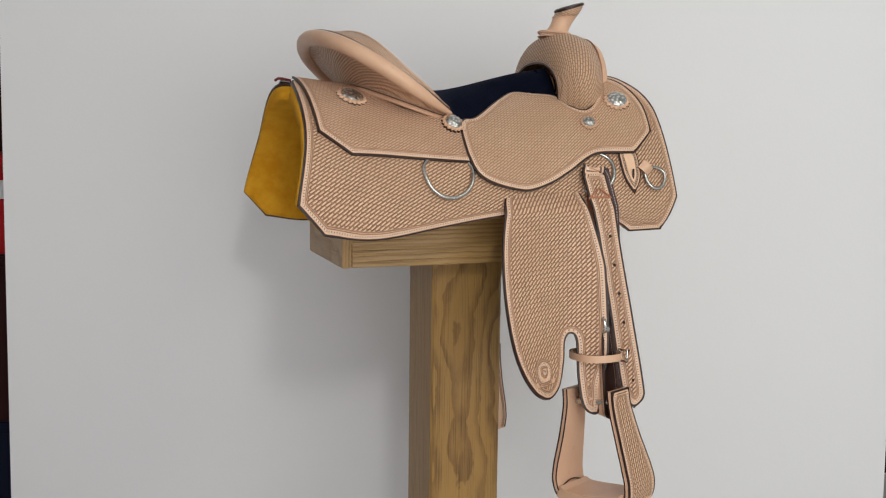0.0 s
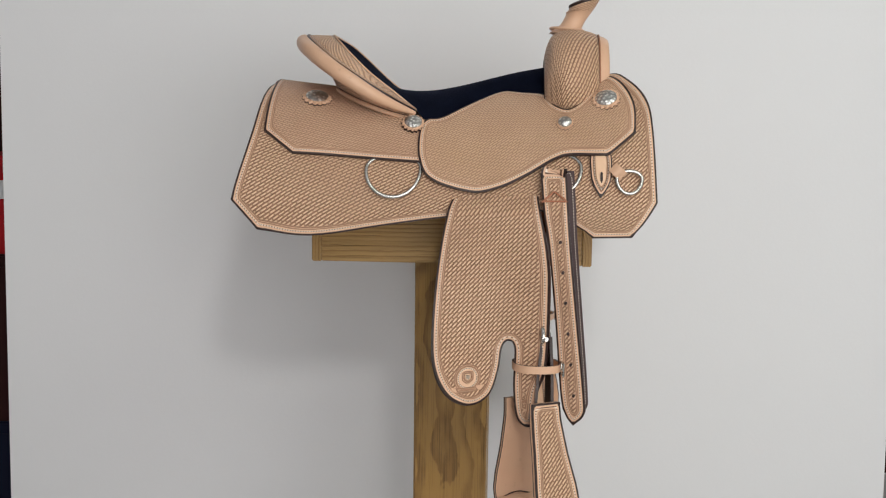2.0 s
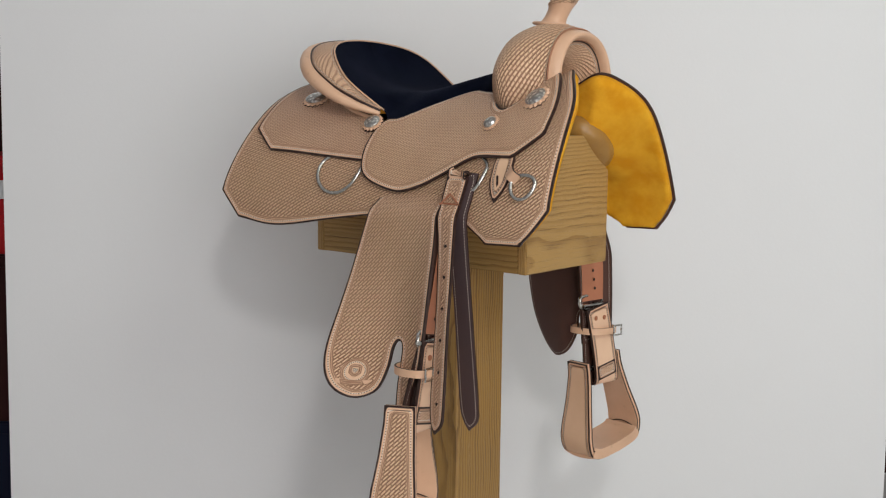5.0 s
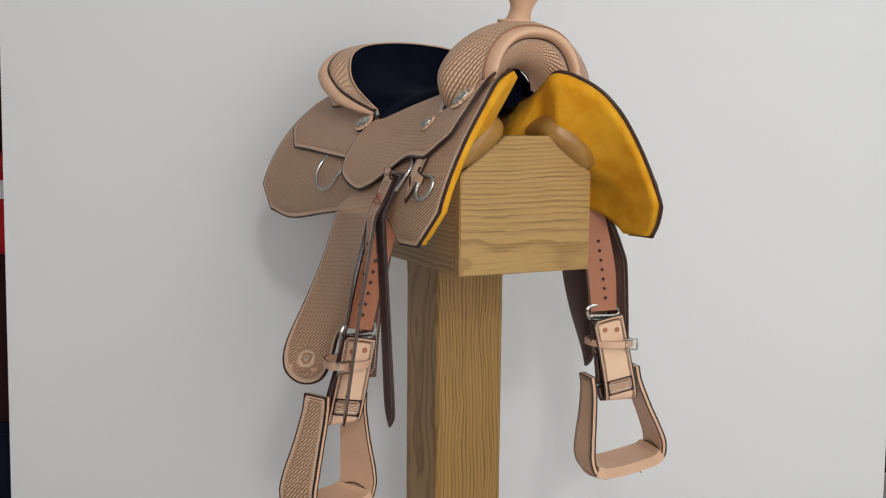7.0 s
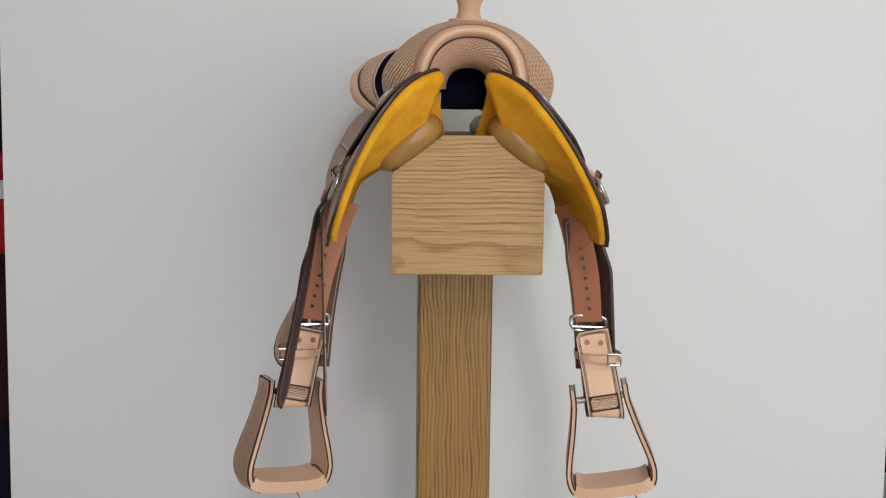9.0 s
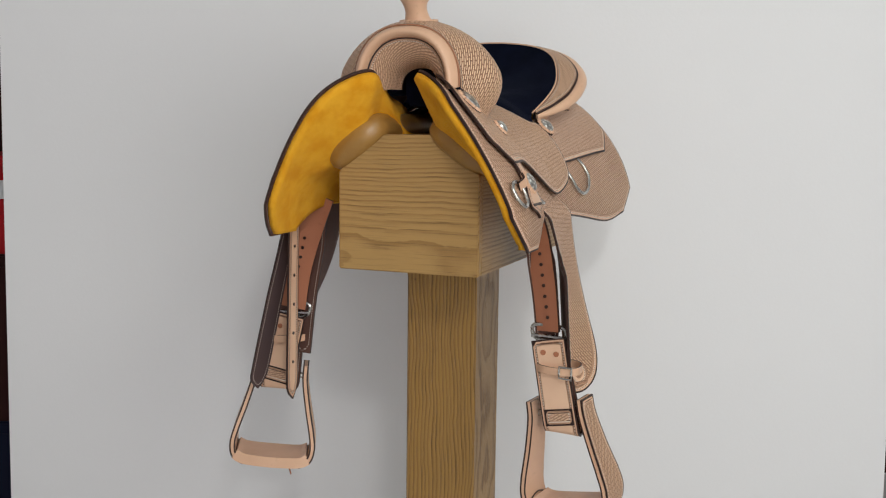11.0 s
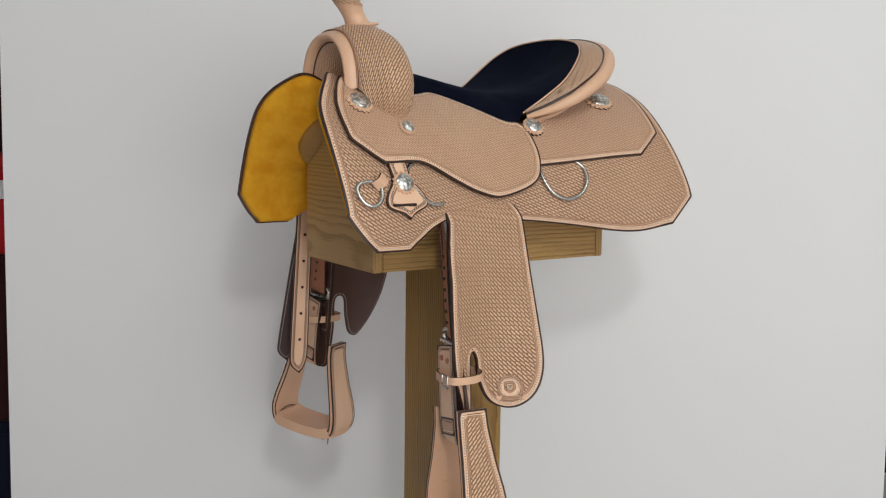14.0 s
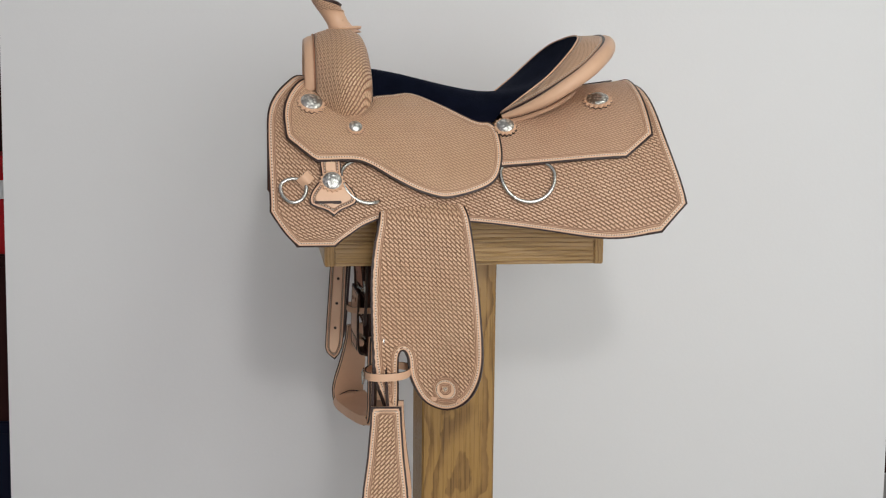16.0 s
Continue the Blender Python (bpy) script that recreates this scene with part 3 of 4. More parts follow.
def make_side(side):
    FLARE["out"] = 0.027 if side > 0 else 0.007
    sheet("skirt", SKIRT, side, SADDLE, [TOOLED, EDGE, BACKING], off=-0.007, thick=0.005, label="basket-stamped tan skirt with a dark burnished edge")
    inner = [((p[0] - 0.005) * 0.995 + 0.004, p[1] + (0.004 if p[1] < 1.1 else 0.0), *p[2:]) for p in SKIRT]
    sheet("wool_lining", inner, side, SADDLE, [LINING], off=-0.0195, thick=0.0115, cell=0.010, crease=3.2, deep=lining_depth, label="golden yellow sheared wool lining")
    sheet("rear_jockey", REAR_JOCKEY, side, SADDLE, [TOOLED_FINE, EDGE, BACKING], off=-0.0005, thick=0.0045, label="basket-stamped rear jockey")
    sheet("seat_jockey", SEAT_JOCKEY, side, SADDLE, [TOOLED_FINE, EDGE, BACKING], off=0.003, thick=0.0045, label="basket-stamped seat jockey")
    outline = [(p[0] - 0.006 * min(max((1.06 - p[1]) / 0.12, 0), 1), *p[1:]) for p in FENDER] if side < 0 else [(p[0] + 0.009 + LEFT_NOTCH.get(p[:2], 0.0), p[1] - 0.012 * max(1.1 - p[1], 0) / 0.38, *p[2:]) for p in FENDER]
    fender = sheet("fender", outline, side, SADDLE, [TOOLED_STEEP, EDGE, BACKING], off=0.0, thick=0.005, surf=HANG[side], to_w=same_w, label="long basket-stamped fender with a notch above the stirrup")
    # maker's stamp, as plain shapes
    surf, cx, cz = HANG[side], (0.037 if side < 0 else 0.057), (0.772 if side < 0 else 0.752)
    ringed = [(cx + 0.0215 * math.cos(radians(q)), cz + 0.0215 * math.sin(radians(q))) for q in range(0, 360, 24)]
    seal = sheet("stamped_seal", ringed, side, fender, [SEAL], off=0.0044, thick=0.0014, surf=surf, to_w=same_w, cell=0.005, n=3)
    core = [(cx + a, cz + b, "c") for a, b in ((-0.0095, 0.009), (-0.004, 0.011), (0.004, 0.011), (0.0095, 0.009), (0.0095, -0.003), (0.0, -0.011), (-0.0095, -0.003))]
    sheet("seal_shield", core, side, seal, [SEAL], off=0.0054, thick=0.0014, surf=surf, to_w=same_w, cell=0.005, n=3)
    ribbon = [(cx - 0.026, cz - 0.012, "c"), (cx - 0.022, cz - 0.019, "c"), (cx, cz - 0.022), (cx + 0.022, cz - 0.019, "c"), (cx + 0.026, cz - 0.012, "c"), (cx, cz - 0.014)]
    sheet("seal_ribbon", ribbon, side, seal, [SEAL], off=0.0052, thick=0.0016, surf=surf, to_w=same_w, cell=0.005, n=4)
    bar = [(cx - 0.007, cz - 0.001, "c"), (cx + 0.007, cz - 0.001, "c"), (cx + 0.007, cz + 0.003, "c"), (cx - 0.007, cz + 0.003, "c")]
    sheet("seal_bar", bar, side, seal, [TAN_LINE], off=0.0066, thick=0.0008, surf=surf, to_w=same_w, cell=0.005, n=2)
    marks = [(cx - 0.013, cz + 0.012, "c"), (cx + 0.013, cz + 0.012, "c"), (cx + 0.011, cz + 0.0145, "c"), (cx - 0.011, cz + 0.0145, "c")]
    sheet("seal_bar", marks, side, seal, [TAN_LINE], off=0.0055, thick=0.0006, surf=surf, to_w=same_w, cell=0.005, n=2)

    concho("concho", -0.2355, 1.226, side, 0.0245, "engraved silver concho on a scalloped leather rosette", 0.006)
    concho("concho", -0.064, 1.180, side, 0.019, "engraved silver concho on a scalloped leather rosette", 0.009)
    concho("concho", 0.199, 1.180, side, 0.0145, "small engraved silver concho on a scalloped leather rosette", 0.009)
    concho("concho", 0.270, 1.221, side, 0.0235, "engraved silver concho on a scalloped leather rosette", 0.009)
    ring("rear_ring", (-0.091, 0, 1.108), 0.0455, 0.046, side, 0.0034, 0, label="nickel rigging ring under the rear jockey")
    ring("front_ring", (0.177, 0, 1.110), 0.047, 0.046, side, 0.0034, 0, label="nickel rigging ring", under=0.170)
    dee = ring("dee_ring", (0.303, 0, 1.092), 0.021, 0.024, side, 0.0032, 0, False, label="small nickel dee ring")
    yd = barrel_y(0.283, 1.1)
    strap("dee_tab", [(0.276, side * (yd + 0.004), 1.112), (0.283, side * (yd + 0.010), 1.105), (0.292, side * (yd + 0.004), 1.097)], [0.018, 0.018], (0.7, 0, 0.7), 0.004, [PLAIN, EDGE], dee, 5)


make_side(-1)
make_side(1)

# billet with a slot, on the right
FLARE["out"] = 0.007
BILLET = [(0.243, 1.135), (0.241, 1.10), (0.246, 1.08), (0.258, 1.06, "c"), (0.271, 1.08), (0.276, 1.10), (0.273, 1.135)]
billet = sheet("billet_keeper", BILLET, -1, SADDLE, [EDGED, EDGE], off=0.0, thick=0.004, cell=0.006, label="pointed leather strap keeper with a slot")
y = -barrel_y(0.257, 1.09) - 0.0046
part("slot", box_bm((0.255, y - 0.0012, 1.077), (0.259, y + 0.0012, 1.104), 0.001), EDGE, billet)

# shield with a concho, on the left
FLARE["out"] = 0.027
SHIELD = [(0.232, 1.135), (0.229, 1.105), (0.212, 1.082), (0.209, 1.064), (0.235, 1.053), (0.247, 1.044, "c"), (0.259, 1.053), (0.286, 1.064), (0.283, 1.082), (0.265, 1.105), (0.262, 1.135)]
shield = sheet("shield_keeper", SHIELD, 1, SADDLE, [EDGED, EDGE], off=0.001, thick=0.005, cell=0.006, label="shield-shaped leather strap keeper")
y = barrel_y(0.247, 1.067) + 0.0068
part("slot", box_bm((0.226, y - 0.0012, 1.065), (0.270, y + 0.0012, 1.070), 0.001), EDGE, shield)
concho("shield_concho", 0.247, 1.098, 1, 0.02, "round silver concho on the shield", 0.006, 0.95)

# long folded strap on the right
FLARE["out"] = 0.0
STRAP_OUT = [(0.156, 1.10, "c"), (0.199, 1.10, "c"), (0.205, 1.0), (0.217, 0.872), (0.229, 0.745), (0.228, 0.715), (0.211, 0.697, "c"), (0.199, 0.713), (0.191, 0.745), (0.181, 0.873), (0.170, 0.983), (0.161, 1.04)]


def outer_ply(x, w):
    """The outer strap falls away from the saddle, its front edge turned outwards."""
    p = hang(0.238, 0.15)(x, w)
    p.y += 0.34 * (x - 0.19) * min(max((1.08 - w) / 0.2, 0.0), 1.0)
    return p


outer = sheet("billet_strap", STRAP_OUT, -1, SADDLE, [TOOLED_STEEP, EDGE, BLUEBACK], off=0.0, thick=0.004, surf=outer_ply, to_w=same_w, cell=0.007, label="long tooled strap with a row of holes and a pointed tip")
for i in range(6):
    z = 0.99 - 0.049 * i
    x = 0.1885 + (0.99 - z) * 0.092
    yy = -outer_ply(x, z).y - 0.0042
    bm = bmesh.new()
    bmesh.ops.create_cone(bm, cap_ends=True, segments=12, radius1=0.0028, radius2=0.0028, depth=0.0014, matrix=Matrix.Translation((x, yy, z)) @ Matrix.Rotation(radians(90), 4, "X"))
    part("hole", bm, EDGE, outer)
STRAP_IN = [(p[0] + 0.013 - (1.10 - p[1]) * 0.012, p[1] + 0.004 - (1.10 - p[1]) * 0.03, *p[2:]) for p in STRAP_OUT]
inner_ply = sheet("billet_strap", STRAP_IN, -1, SADDLE, [BLUEBACK, EDGE, EDGED], off=0.0, thick=0.004, surf=hang(0.231, -0.03), to_w=same_w, cell=0.008, label="inner ply of the long strap, dark flesh side out")
for i in range(5):
    z = 0.965 - 0.052 * i
    x = 0.2005 + (0.965 - z) * 0.08
    yy = -hang(0.231, -0.03)(x, z).y + 0.0003
    bm = bmesh.new()
    bmesh.ops.create_cone(bm, cap_ends=True, segments=12, radius1=0.003, radius2=0.003, depth=0.0016, matrix=Matrix.Translation((x, yy, z)) @ Matrix.Rotation(radians(90), 4, "X"))
    part("hole", bm, EDGE, inner_ply)
strap("strap_fold", [(0.1775, -0.2085, 1.094), (0.1775, -0.2085, 1.101), (0.179, -0.208, 1.105), (0.181, -0.202, 1.10)], [0.041, 0.041], (1, 0, 0), 0.0045, [TOOLED_STEEP, EDGE], SADDLE, 5)
tube("lace", [(0.158, -0.2305, 1.054), (0.178, -0.2285, 1.072, "c"), (0.2, -0.2335, 1.056, "c"), (0.158, -0.2300, 1.056)], [0.0016], RUSSET, SADDLE, 5, 6)

# ---- fork, horn
def arch(half, top, base, x, dx=0.0, k=41, p=2.3, yc=0.010, tuck=0.0):
    pts = []
    for i in range(k):
        q = math.pi * i / (k - 1)
        c, s = math.cos(q), math.sin(q)
        u = abs(s) ** (2 / p)
        wide = half * (1 - tuck * max(1 - u / 0.5, 0.0) ** 1.6)
        pts.append((x - dx * (1 - u), yc - wide * math.copysign(abs(c) ** (2 / p), c), base + (top - base) * u))
    return pts


FORK_ROWS = [arch(0.0925, 1.3475, 1.25, 0.2605, p=2.2), arch(0.107, 1.3505, 1.238, 0.256, 0.002, p=2.1), arch(0.128, 1.355, 1.220, 0.243, 0.004, p=2.05, tuck=0.10), arch(0.149, 1.3585, 1.206, 0.226, 0.004, p=2.05, tuck=0.19),
             arch(0.158, 1.3595, 1.202, 0.208, 0.0, p=2.05, tuck=0.24), arch(0.156, 1.355, 1.204, 0.190, -0.004, p=2.1, tuck=0.24), arch(0.141, 1.345, 1.212, 0.176, -0.004, tuck=0.18), arch(0.125, 1.325, 1.222, 0.167, -0.002, tuck=0.1), arch(0.105, 1.30, 1.23, 0.162)]
dense = np.array(FORK_ROWS)
fork_rows = [spline([tuple(r[j]) for r in FORK_ROWS], 4) for j in range(dense.shape[1])]
loft("swell", np.array(fork_rows).transpose(1, 0, 2), [TOOLED_SWELL], SADDLE, label="rounded swell covered in coarse basket stamping")
lip = [arch(0.072, 1.328, 1.245, 0.262), arch(0.0733, 1.330, 1.245, 0.271), arch(0.077, 1.3345, 1.245, 0.2775), arch(0.0825, 1.3395, 1.246, 0.278), arch(0.0885, 1.3445, 1.248, 0.270), arch(0.0918, 1.347, 1.25, 0.260)]
lip_rows = [spline([tuple(r[j]) for r in lip], 3) for j in range(41)]
loft("gullet_roll", np.array(lip_rows).transpose(1, 0, 2), [PLAIN], SADDLE, label="smooth rolled leather lip round the gullet")
tube("gullet_seam", arch(0.0728, 1.3288, 1.25, 0.2655, k=21), [0.0012], TAN_LINE, SADDLE, 2, 6)
tube("roll_seam", arch(0.0928, 1.3485, 1.25, 0.2612, k=21), [0.0014], TAN_LINE, SADDLE, 2, 6)
face = [arch(0.0725, 1.3285, 1.243, 0.2635), arch(0.060, 1.312, 1.243, 0.256), arch(0.050, 1.299, 1.243, 0.244), arch(0.042, 1.288, 1.245, 0.226), arch(0.036, 1.281, 1.245, 0.19)]
face_rows = [spline([tuple(r[j]) for r in face], 3) for j in range(41)]
loft("gullet_lining", np.array(face_rows).transpose(1, 0, 2), [TOOLED_BAND], SADDLE, label="basket-stamped gullet lining")


def make_horn():
    rows = []
    #        x      z     r      lean
    spec = [(0.204, 1.350, 0.032, 0.1), (0.207, 1.357, 0.0245, 0.1), (0.213, 1.366, 0.0198, 0.15), (0.2185, 1.376, 0.0182, 0.25), (0.224, 1.386, 0.0208, 0.1), (0.229, 1.394, 0.0262, -0.15), (0.2345, 1.401, 0.0275, -0.28), (0.236, 1.405, 0.0275, -0.28)]
    for x, z, r, lean in spline(spec, 4):
        rows.append([(x + r * math.cos(q), 0.008 + r * math.sin(q), z - lean * r * math.cos(q)) for q in (2 * math.pi * j / 28 for j in range(28))])
    horn = loft("horn", rows, [PLAIN, TOOLED_BAND], SADDLE, True, "wrapped leather horn leaning forward", caps=True, row_mat=lambda i, j: 1 if i > 17 else 0, edge_width=0.05)
    cap = []
    for r, h in ((0.0283, 0.0), (0.0290, 0.002), (0.0283, 0.0045), (0.024, 0.0062), (0.012, 0.0068), (0.001, 0.007)):
        cap.append([(0.237 + r * math.cos(q) - 0.27 * h, 0.008 + r * math.sin(q), 1.4055 + 0.28 * r * math.cos(q) + h) for q in (2 * math.pi * j / 28 for j in range(28))])
    loft("horn_cap", cap, [EDGE], horn, True, "dark-edged horn cap", caps=True)


make_horn()
tube("horn_collar", [(0.205 + 0.030 * math.cos(q), 0.008 + 0.030 * math.sin(q), 1.3585 - 0.003 * math.cos(q)) for q in (2 * math.pi * j / 16 for j in range(16))], [0.0026], PLAIN, SADDLE, 3, 8, True, "narrow leather collar at the foot of the horn")

# ---- cantle and seat
ROLL = [(-0.062, 0.139, 1.203), (-0.10, 0.168, 1.219), (-0.14, 0.187, 1.241), (-0.195, 0.186, 1.277), (-0.243, 0.142, 1.312), (-0.268, 0.075, 1.331), (-0.276, 0.0, 1.337)]
CREST = [(-0.060, 0.130, 1.209), (-0.10, 0.149, 1.242), (-0.14, 0.153, 1.274), (-0.182, 0.135, 1.315), (-0.205, 0.10, 1.337), (-0.218, 0.05, 1.346), (-0.222, 0.0, 1.3485)]
FOOT = [(-0.066, 0.133, 1.196), (-0.10, 0.144, 1.205), (-0.14, 0.142, 1.219), (-0.175, 0.118, 1.234), (-0.20, 0.085, 1.246), (-0.214, 0.045, 1.252), (-0.218, 0.0, 1.254)]


def whole(half):
    return [tuple(p) for p in half] + [(p[0], -p[1], p[2]) for p in half[-2::-1]]


def dense_curve(half, n=6):
    return spline(whole(half), n)


roll, crest, foot = dense_curve(ROLL), dense_curve(CREST), dense_curve(FOOT)
tube("cantle_roll", whole(ROLL), [0.004, 0.009, 0.0125, 0.014, 0.014, 0.014, 0.014, 0.014, 0.0125, 0.009, 0.004], PLAIN, SADDLE, 6, 14, label="smooth rolled leather cantle binding")
mid = (roll + crest) / 2
mid[:, 2] += 0.007
outn = roll - crest
mid[:, :2] += 0.16 * outn[:, :2]
aim = (crest - roll) * 0.30 + np.array([0, 0, 0.022])
aim /= np.linalg.norm(aim, axis=1)[:, None]
PIPE = roll + aim * np.interp(np.abs(np.linspace(-1, 1, len(roll))), [0, 0.6, 0.8, 1.0], [0.0145, 0.0145, 0.012, 0.005])[:, None]
loft("cantle_band", np.array([spline([tuple(a), tuple(b), tuple(c)], 8) for a, b, c in zip(PIPE, mid, crest)]).transpose(1, 0, 2), [TOOLED_BAND], SADDLE, label="tooled band round the cantle rim")
tube("cantle_piping", [tuple(p) for p in (PIPE)[::3]], [0.0026], EDGE, SADDLE, 3, 6, label="dark piping")
tube("seat_piping", [tuple(p + np.array([0, 0, 0.0005])) for p in crest[::3]], [0.0016], PLAIN, SADDLE, 3, 6)
inner_roll = roll - outn * 0.12 - np.array([0, 0, 0.006])
waist = inner_roll * 0.45 + foot * 0.55 + np.array([0.006, 0, 0])
loft("cantle_back", np.array([spline([tuple(a), tuple(b), tuple(c)], 5) for a, b, c in zip(inner_roll, waist, foot)]).transpose(1, 0, 2), [TOOLED_BAND], SADDLE, label="basket-stamped back of the cantle")
tube("cantle_foot", [tuple(p + np.array([-0.004, 0, -0.002])) for p in foot[::3]], [0.004], PLAIN, SADDLE, 3, 8)


def make_seat():
    edge = [(0.172, 1.238), (0.150, 1.238), (0.12, 1.238), (0.085, 1.238), (0.045, 1.224), (-0.01, 1.194), (-0.042, 1.190)]
    left = [(x, barrel_y(x, z) + 0.001, z + 0.001) for x, z in edge] + CREST[0:]
    rim = spline(left, 6)
    spine = [(0.172, 0.0, 1.291), (0.12, 0.0, 1.282), (0.07, 0.0, 1.270), (0.02, 0.0, 1.258), (-0.03, 0.0, 1.249), (-0.07, 0.0, 1.2475), (-0.11, 0.0, 1.252), (-0.15, 0.0, 1.266), (-0.185, 0.0, 1.292), (-0.208, 0, 1.322), (-0.221, 0.0, 1.347)]
    mid = spline(spine, 8)
    # walk both curves together, each by its own length
    def by_length(c, n):
        s = np.concatenate([[0], np.cumsum(np.linalg.norm(np.diff(c, axis=0), axis=1))])
        return np.stack([np.interp(np.linspace(0, s[-1], n), s, c[:, i]) for i in range(3)], 1)
    N = 70
    a, b = by_length(rim, N), by_length(mid, N)
    rows = []
    for i in range(N):
        half = []
        for t in np.linspace(0, 1, 13):
            p = b[i] * (1 - t) + a[i] * t
            rise = a[i][2] - b[i][2]
            bend = t ** 2.4 if rise < 0 else t ** 1.5
            p[2] = b[i][2] + rise * bend
            half.append(p)
        rows.append([(p[0], -p[1], p[2]) for p in half[::-1]] + [tuple(p) for p in half[1:]])
    loft("seat", rows, [NAVY], SADDLE, label="deep navy suede seat", thick=0.012)
    for o in (-1, 1):
        tube("seat_bead", [(x, o * (barrel_y(x, z) + 0.0045), z) for x, z in edge], [0.0024], NAVY, SADDLE, 6, 6, label="navy stitched bead along the seat edge")
    front = []
    for z, x in ((1.285, 0.150), (1.27, 0.158), (1.25, 0.161), (1.232, 0.158), (1.218, 0.146), (1.214, 0.12), (1.214, -0.05)):
        front.append([(x - 0.9 * y * y, 0.008 + y, z + 0.8 * y * y) for y in np.linspace(-0.041, 0.041, 9)])
    loft("ground_seat", front, [NAVY], SADDLE, label="navy leather ground seat behind the gullet", thick=0.004)


make_seat()

# ---- bar pads that rest on the beam
for s in (-1, 1):
    rows = []
    ends = [0.0, 0.002, 0.006, 0.012, 0.020, 0.030, 0.042]
    for x in [-0.262 + e for e in ends] + list(np.linspace(-0.18, 0.18, 7)) + [0.272 - e for e in ends[::-1]]:
        e = min((0.272 - x) / 0.042, (x + 0.262) / 0.042, 1.0)
        k = math.sqrt(max(1 - (1 - e) ** 2, 0.002))
        row = []
        for j in range(20):
            q = 2 * math.pi * j / 20
            c, sn = math.cos(q), math.sin(q)
            u, v = 0.064 * k * math.copysign(abs(c) ** 0.6, c), 0.0275 * k * math.copysign(abs(sn) ** 0.7, sn)
            cs, si = math.cos(radians(36.5)), math.sin(radians(36.5))
            row.append((x, s * (0.090 + u * cs + (v + 0.006) * si) + 0.006, 1.1395 - u * si + (v + 0.021) * cs - 0.0))
        rows.append(row)
    loft("bar_pad", rows, [SADDLE_PAD], SADDLE, True, "smooth honey-brown leather pad under the tree bar", caps=True)


# ---- stirrups and leathers
def make_stirrup(side, at, turn, lean):
    """Bell-shaped stirrup: two leather-covered leaves and a padded tread. at: middle of the tread."""
    M = Matrix.Translation(at) @ Matrix.Rotation(radians(turn), 4, "Z") @ Matrix.Rotation(radians(lean), 4, "X")

    def P(v, u, z):
        return tuple(M @ Vector((v, u, z)))

    fwd = tuple((M.to_3x3() @ Vector((1, 0, 0))))
    st = None
    for o in (1, -1):
        path = [P(0, o * 0.046, 0.196), P(0, o * 0.0475, 0.165), P(0, o * 0.058, 0.115), P(0, o * 0.070, 0.068), P(0, o * 0.0745, 0.040), P(0, o * 0.069, 0.016), P(0, o * 0.050, 0.004)]
        outer_face = TOOLED_STEEP if o * side > 0 else EDGED
        across = tuple(a * o for a in fwd)
        wide = [0.050, 0.052, 0.060, 0.072, 0.076, 0.074, 0.07]
        leaf = strap("stirrup_leaf", path, [w - 0.0015 for w in wide], across, 0.006, [PLAIN], SADDLE, 6, label="leather-covered stirrup side with dark edges")
        strap("outer_cover", path, wide, across, 0.0028, [outer_face, EDGE], leaf, 6, shift=0.0040)
        strap("inner_cover", path, wide, across, 0.0028, [PLAIN, EDGE, PLAIN], leaf, 6, shift=-0.0040)
    strap("stirrup_tread", [P(0, 0.068, 0.020), P(0, 0.05, 0.0125), P(0, 0.0, 0.0105), P(0, -0.05, 0.0125), P(0, -0.068, 0.020)], [0.076, 0.082, 0.086, 0.082, 0.076], fwd, 0.020, [PLAIN], SADDLE, 6, label="smooth leather-wrapped stirrup tread", crown=0.006)
    for o in (1, -1):
        tube("tread_seam", [P(-0.039, o * 0.0665, 0.0225), P(0.0, o * 0.0655, 0.0335), P(0.039, o * 0.0665, 0.0225)], [0.0011], EDGE, SADDLE, 5, 6)
    tube("stirrup_bolt", [P(0, 0.045, 0.172), P(0, -0.045, 0.172)], [0.006], STEEL, SADDLE, 2, 10)
    tube("tread_lace", [P(-0.02, 0.03, 0.0), P(-0.015, 0.034, -0.012), P(-0.005, 0.04, -0.026)], [0.0022, 0.0012], RUSSET, SADDLE, 5, 6)
    return M


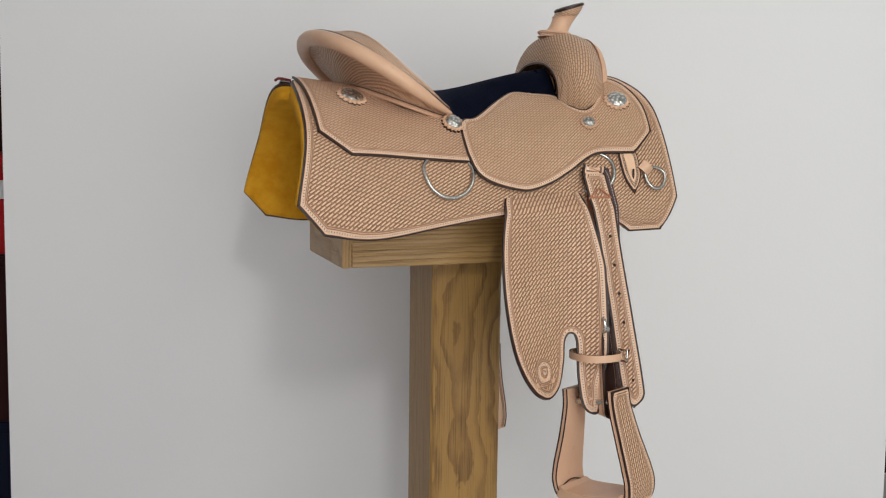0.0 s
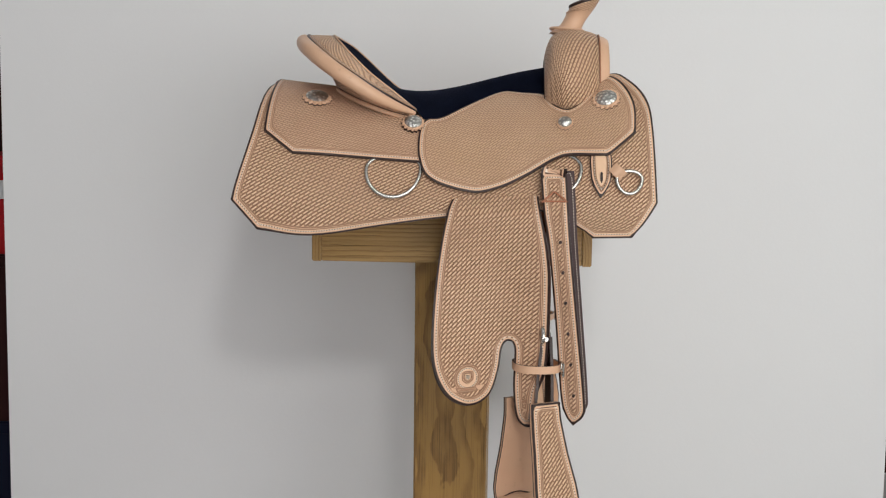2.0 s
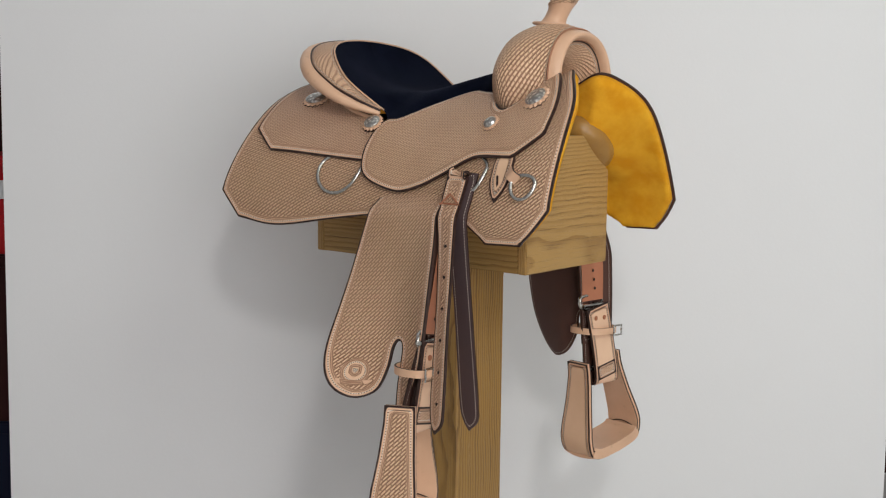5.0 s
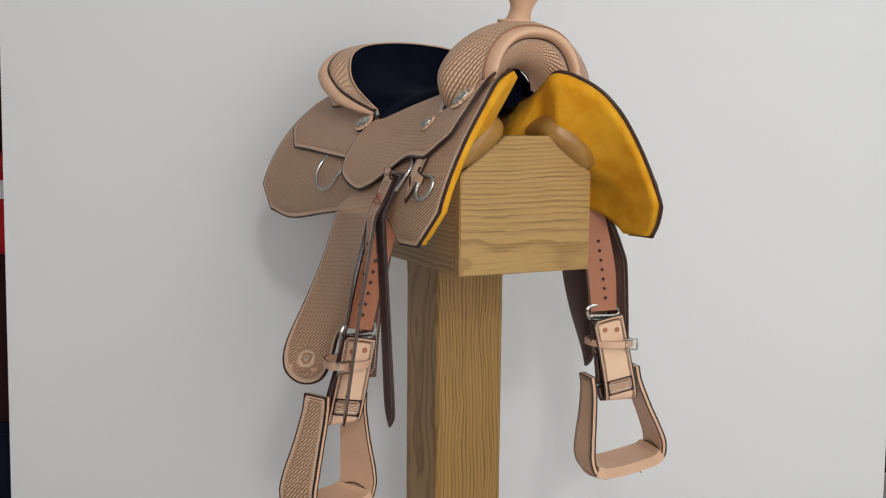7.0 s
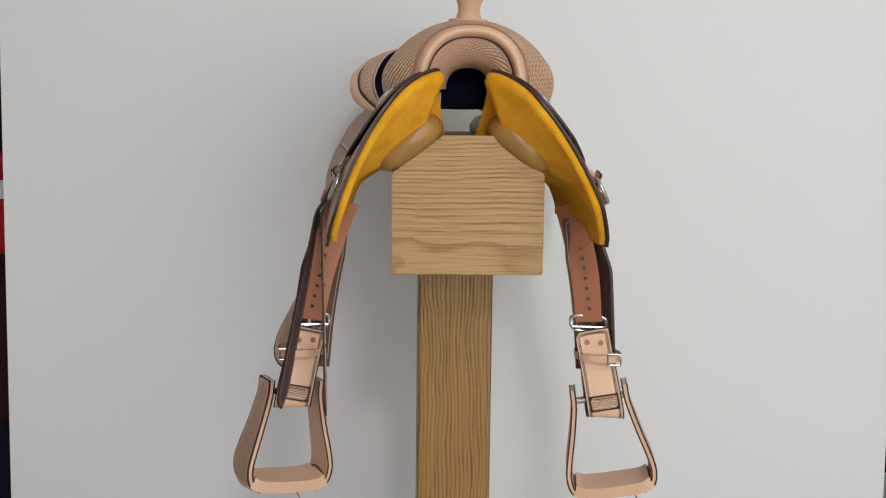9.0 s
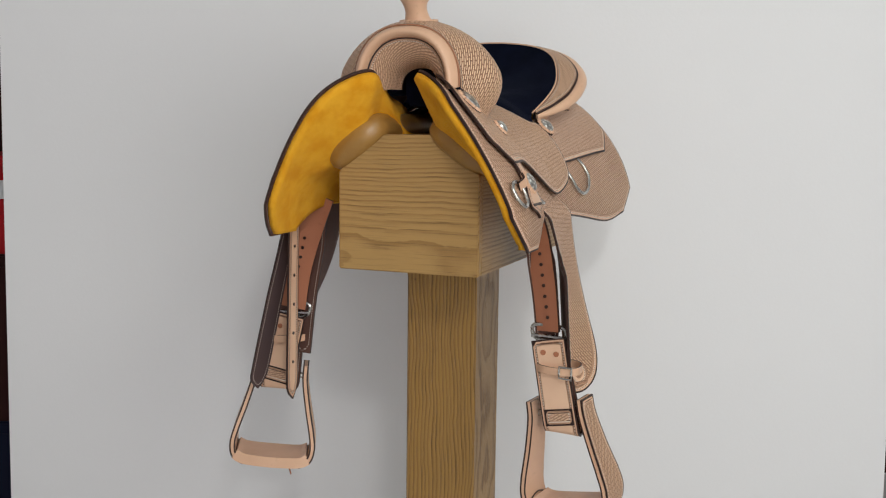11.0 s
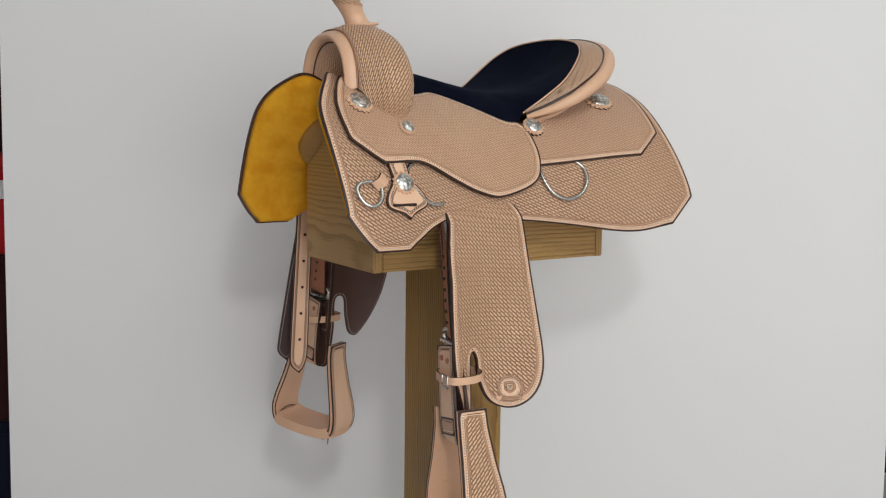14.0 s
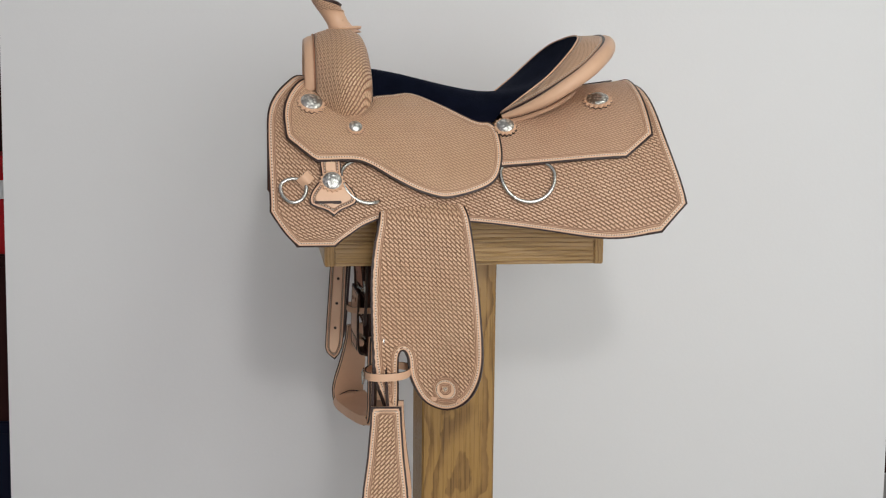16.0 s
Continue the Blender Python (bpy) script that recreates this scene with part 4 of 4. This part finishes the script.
def make_leather(side, top, ring_at, foot_at, turn, turn_top):
    """Stirrup leather: russet strap with holes, sliding buckle, plain loop through the stirrup, keeper belt."""
    t, r, f = Vector(top), Vector(ring_at), Vector(foot_at)
    acr = tuple(Matrix.Rotation(radians(turn), 3, "Z") @ Vector((0, 1, 0)))
    russ = strap("stirrup_leather", [tuple(r + (t - r) * 1.35 - Vector((0, side * 0.008, 0))), tuple(t), tuple(t.lerp(r, 0.5) + Vector((0.004, side * 0.004, 0))), tuple(r)], [0.05, 0.052, 0.05, 0.047], tuple(Matrix.Rotation(radians(turn_top), 3, "Z") @ Vector((0, 1, 0))), 0.005, [RUSSET, EDGE], SADDLE, 8, label="russet stirrup leather with a row of holes")
    A = Vector(acr)
    for i in range(7):
        p = t.lerp(r, 0.15 + 0.115 * i) + Vector((0.0075, side * 0.003, 0))
        bm = bmesh.new()
        bmesh.ops.create_cone(bm, cap_ends=True, segments=10, radius1=0.003, radius2=0.003, depth=0.0012, matrix=Matrix.Translation(p) @ Matrix.Rotation(radians(90), 4, "Y"))
        part("hole", bm, EDGE, russ)
    d = (f - r).normalized()
    bk = []
    for q in range(0, 360, 20):
        c, s = math.cos(radians(q)), math.sin(radians(q))
        bk.append(tuple(r + A * 0.032 * math.copysign(abs(c) ** 0.5, c) - d * 0.014 * math.copysign(abs(s) ** 0.7, s) - Vector((0.003, 0, 0)) + d * 0.004))
    buckle = tube("sliding_buckle", bk, [0.0036], STEEL, SADDLE, 3, 8, True, label="nickel sliding buckle")
    tube("buckle_bar", [tuple(r - A * 0.032 + d * 0.010 + Vector((0.002, 0, 0))), tuple(r + A * 0.032 + d * 0.010 + Vector((0.002, 0, 0)))], [0.0042], STEEL, buckle, 2, 8)
    fx = Vector((1, 0, 0))
    loop = [tuple(r + d * 0.012 + fx * 0.010), tuple(r.lerp(f, 0.5) + fx * 0.013), tuple(f - d * 0.012 + fx * 0.012), tuple(f + d * 0.0), tuple(f - d * 0.012 - fx * 0.013), tuple(r.lerp(f, 0.5) - fx * 0.010), tuple(r + d * 0.02 - fx * 0.004)]
    lp = strap("leather_loop", loop, [0.062, 0.062, 0.064, 0.064, 0.064, 0.056, 0.05], tuple(-a for a in acr), 0.0045, [EDGED, EDGE, BACKING], SADDLE, 7, label="smooth tan stirrup leather loop with stitched edges")
    for o in (-0.012, 0.012):
        p = r + d * 0.035 + A * o + fx * 0.0145
        bm = bmesh.new()
        bmesh.ops.create_cone(bm, cap_ends=True, segments=14, radius1=0.0046, radius2=0.0046, depth=0.0016, matrix=Matrix.Translation(p) @ Matrix.Rotation(radians(90), 4, "Y"))
        part("hole", bm, RUSSET, lp)
    patch = [tuple(f - d * (0.012 + 0.03 * k) + fx * 0.0155) for k in (1, 0.5, 0.05)]
    strap("tooled_patch", patch, [0.052, 0.052], acr, 0.0012, [TOOLED_BAND], lp, 4)
    c = r.lerp(f, 0.36)
    belt_c = c + Vector((-0.009, side * 0.006, 0))
    belt = []
    for q in range(0, 360, 20):
        cq, sq = math.cos(radians(q)), math.sin(radians(q))
        belt.append(tuple(belt_c + A * 0.039 * math.copysign(abs(cq) ** 0.8, cq) + fx * 0.037 * math.copysign(abs(sq) ** 0.8, sq)))
    kp = strap("keeper_belt", belt, [0.0125, 0.0125], (0, 0, 1), 0.003, [PLAIN, EDGE], SADDLE, 3, label="narrow leather keeper belt with a small buckle", closed=True)
    bc = belt_c + fx * 0.039 + A * 0.022 * side
    sq = [tuple(bc + A * a + Vector((0, 0, b))) for a, b in ((-0.011, -0.0095), (0.011, -0.0095), (0.011, 0.0095), (-0.011, 0.0095))]
    tube("small_buckle", [(*p, "c") for p in sq], [0.0019], STEEL, kp, 3, 8, True)


MR = make_stirrup(-1, (0.152, -0.305, 0.541), 27, -6)
make_leather(-1, (0.163, -0.216, 1.0), (0.160, -0.253, 0.845), (0.158, -0.285, 0.690), 8, 10)
ML = make_stirrup(1, (0.161, 0.292, 0.5385), -8.6, 10.5)
make_leather(1, (0.156, 0.210, 1.0), (0.161, 0.236, 0.846), (0.168, 0.270, 0.678), -10, -25)
for s, inset in ((-1, 0.014), (1, 0.016)):
    strap("leather_backing", [(0.152, s * (0.215 - inset), 1.03), (0.150, s * (0.232 - inset), 0.96), (0.150, s * (0.250 - inset * 1.3), 0.86), (0.154, s * (0.262 - inset * 1.9), 0.76)], [0.03, 0.048, 0.042, 0.030], (0, -1, 0), 0.005, [BACKING, EDGE], SADDLE, 6, label="dark brown stitched backing leather of the fender")

tube("ridge_lace", [(-0.338, 0.0, barrel(-0.338, 0.377).z - 0.009), (-0.33, 0.0, barrel(-0.33, 0.377).z - 0.0035), (-0.31, 0.0, barrel(-0.31, 0.377).z - 0.0035)], [0.0022], RED_LACE, SADDLE, 4, 8, label="dark red lacing along the ridge")


# ---------------------------------------------------------------- turning
def motions():
    """Stand and saddle turn together on a slow turntable, with a slight rock."""
    # seconds, extra turn, rock (degrees), sideways (millimetres)
    rock = [(0, 0.01, 0.12, 0.6), (0.5, 0.33, -0.17, -0.8), (1, -0.05, 0.2, 0.8), (1.5, -0.05, -0.06, -0.6), (2, -0.12, 0.08, -0.1), (2.5, -0.14, 0.08, -0.1), (3, -0.2, -0.03, -0.3), (3.5, 0.25, -0.08, -0.2), (4, -0.13, -0.06, 0.5), (5.25, 0, 0, 0), (6.5, 0, -0.08, -0.1), (7, 0.08, -0.05, 0.5), (7.5, -0.17, -0.02, 0.5), (8, -0.09, -0.01, -0.3), (8.5, 0.17, -0.04, 0.3), (9, 0.09, 0.01, -0.7), (10.25, 0, 0, 0), (11.5, 0.17, 0.14, -0.6), (12, -0.04, 0.04, 0.1), (12.5, -0.22, 0.03, 1), (13, -0.1, 0.04, 0.1), (13.5, 0.27, 0.01, -0.5), (14, 0.02, 0.06, -0.6), (14.5, 0.42, 0.03, 0.3), (15, -0.28, -0.08, 0.1), (15.5, 0.09, -0.08, 0.1), (16, -0.32, -0.08, -0.1)]
    lean = Matrix.Translation((0, 0, 1.2)) @ Matrix.Rotation(radians(-1.3), 4, "X") @ Matrix.Translation((0, 0, -1.2))
    rows = []
    for t, dth, tip, mm in rock:
        m = Matrix.Translation((mm / 1000, 0, 0.65)) @ Matrix.Rotation(radians(tip), 4, "Y") @ Matrix.Rotation(radians(20.18 - 11.903 * t + dth), 4, "Z") @ Matrix.Translation((0, 0, -0.65))
        rows.append((t, m))
    tilt = Matrix.Translation((0, 0, 1.06)) @ Matrix.Rotation(radians(0.8), 4, "Y") @ Matrix.Translation((0, 0, -1.06))
    walk(STAND, [(t, tilt @ m) for t, m in rows])
    walk(SADDLE, [(t, m @ lean) for t, m in rows])


motions()
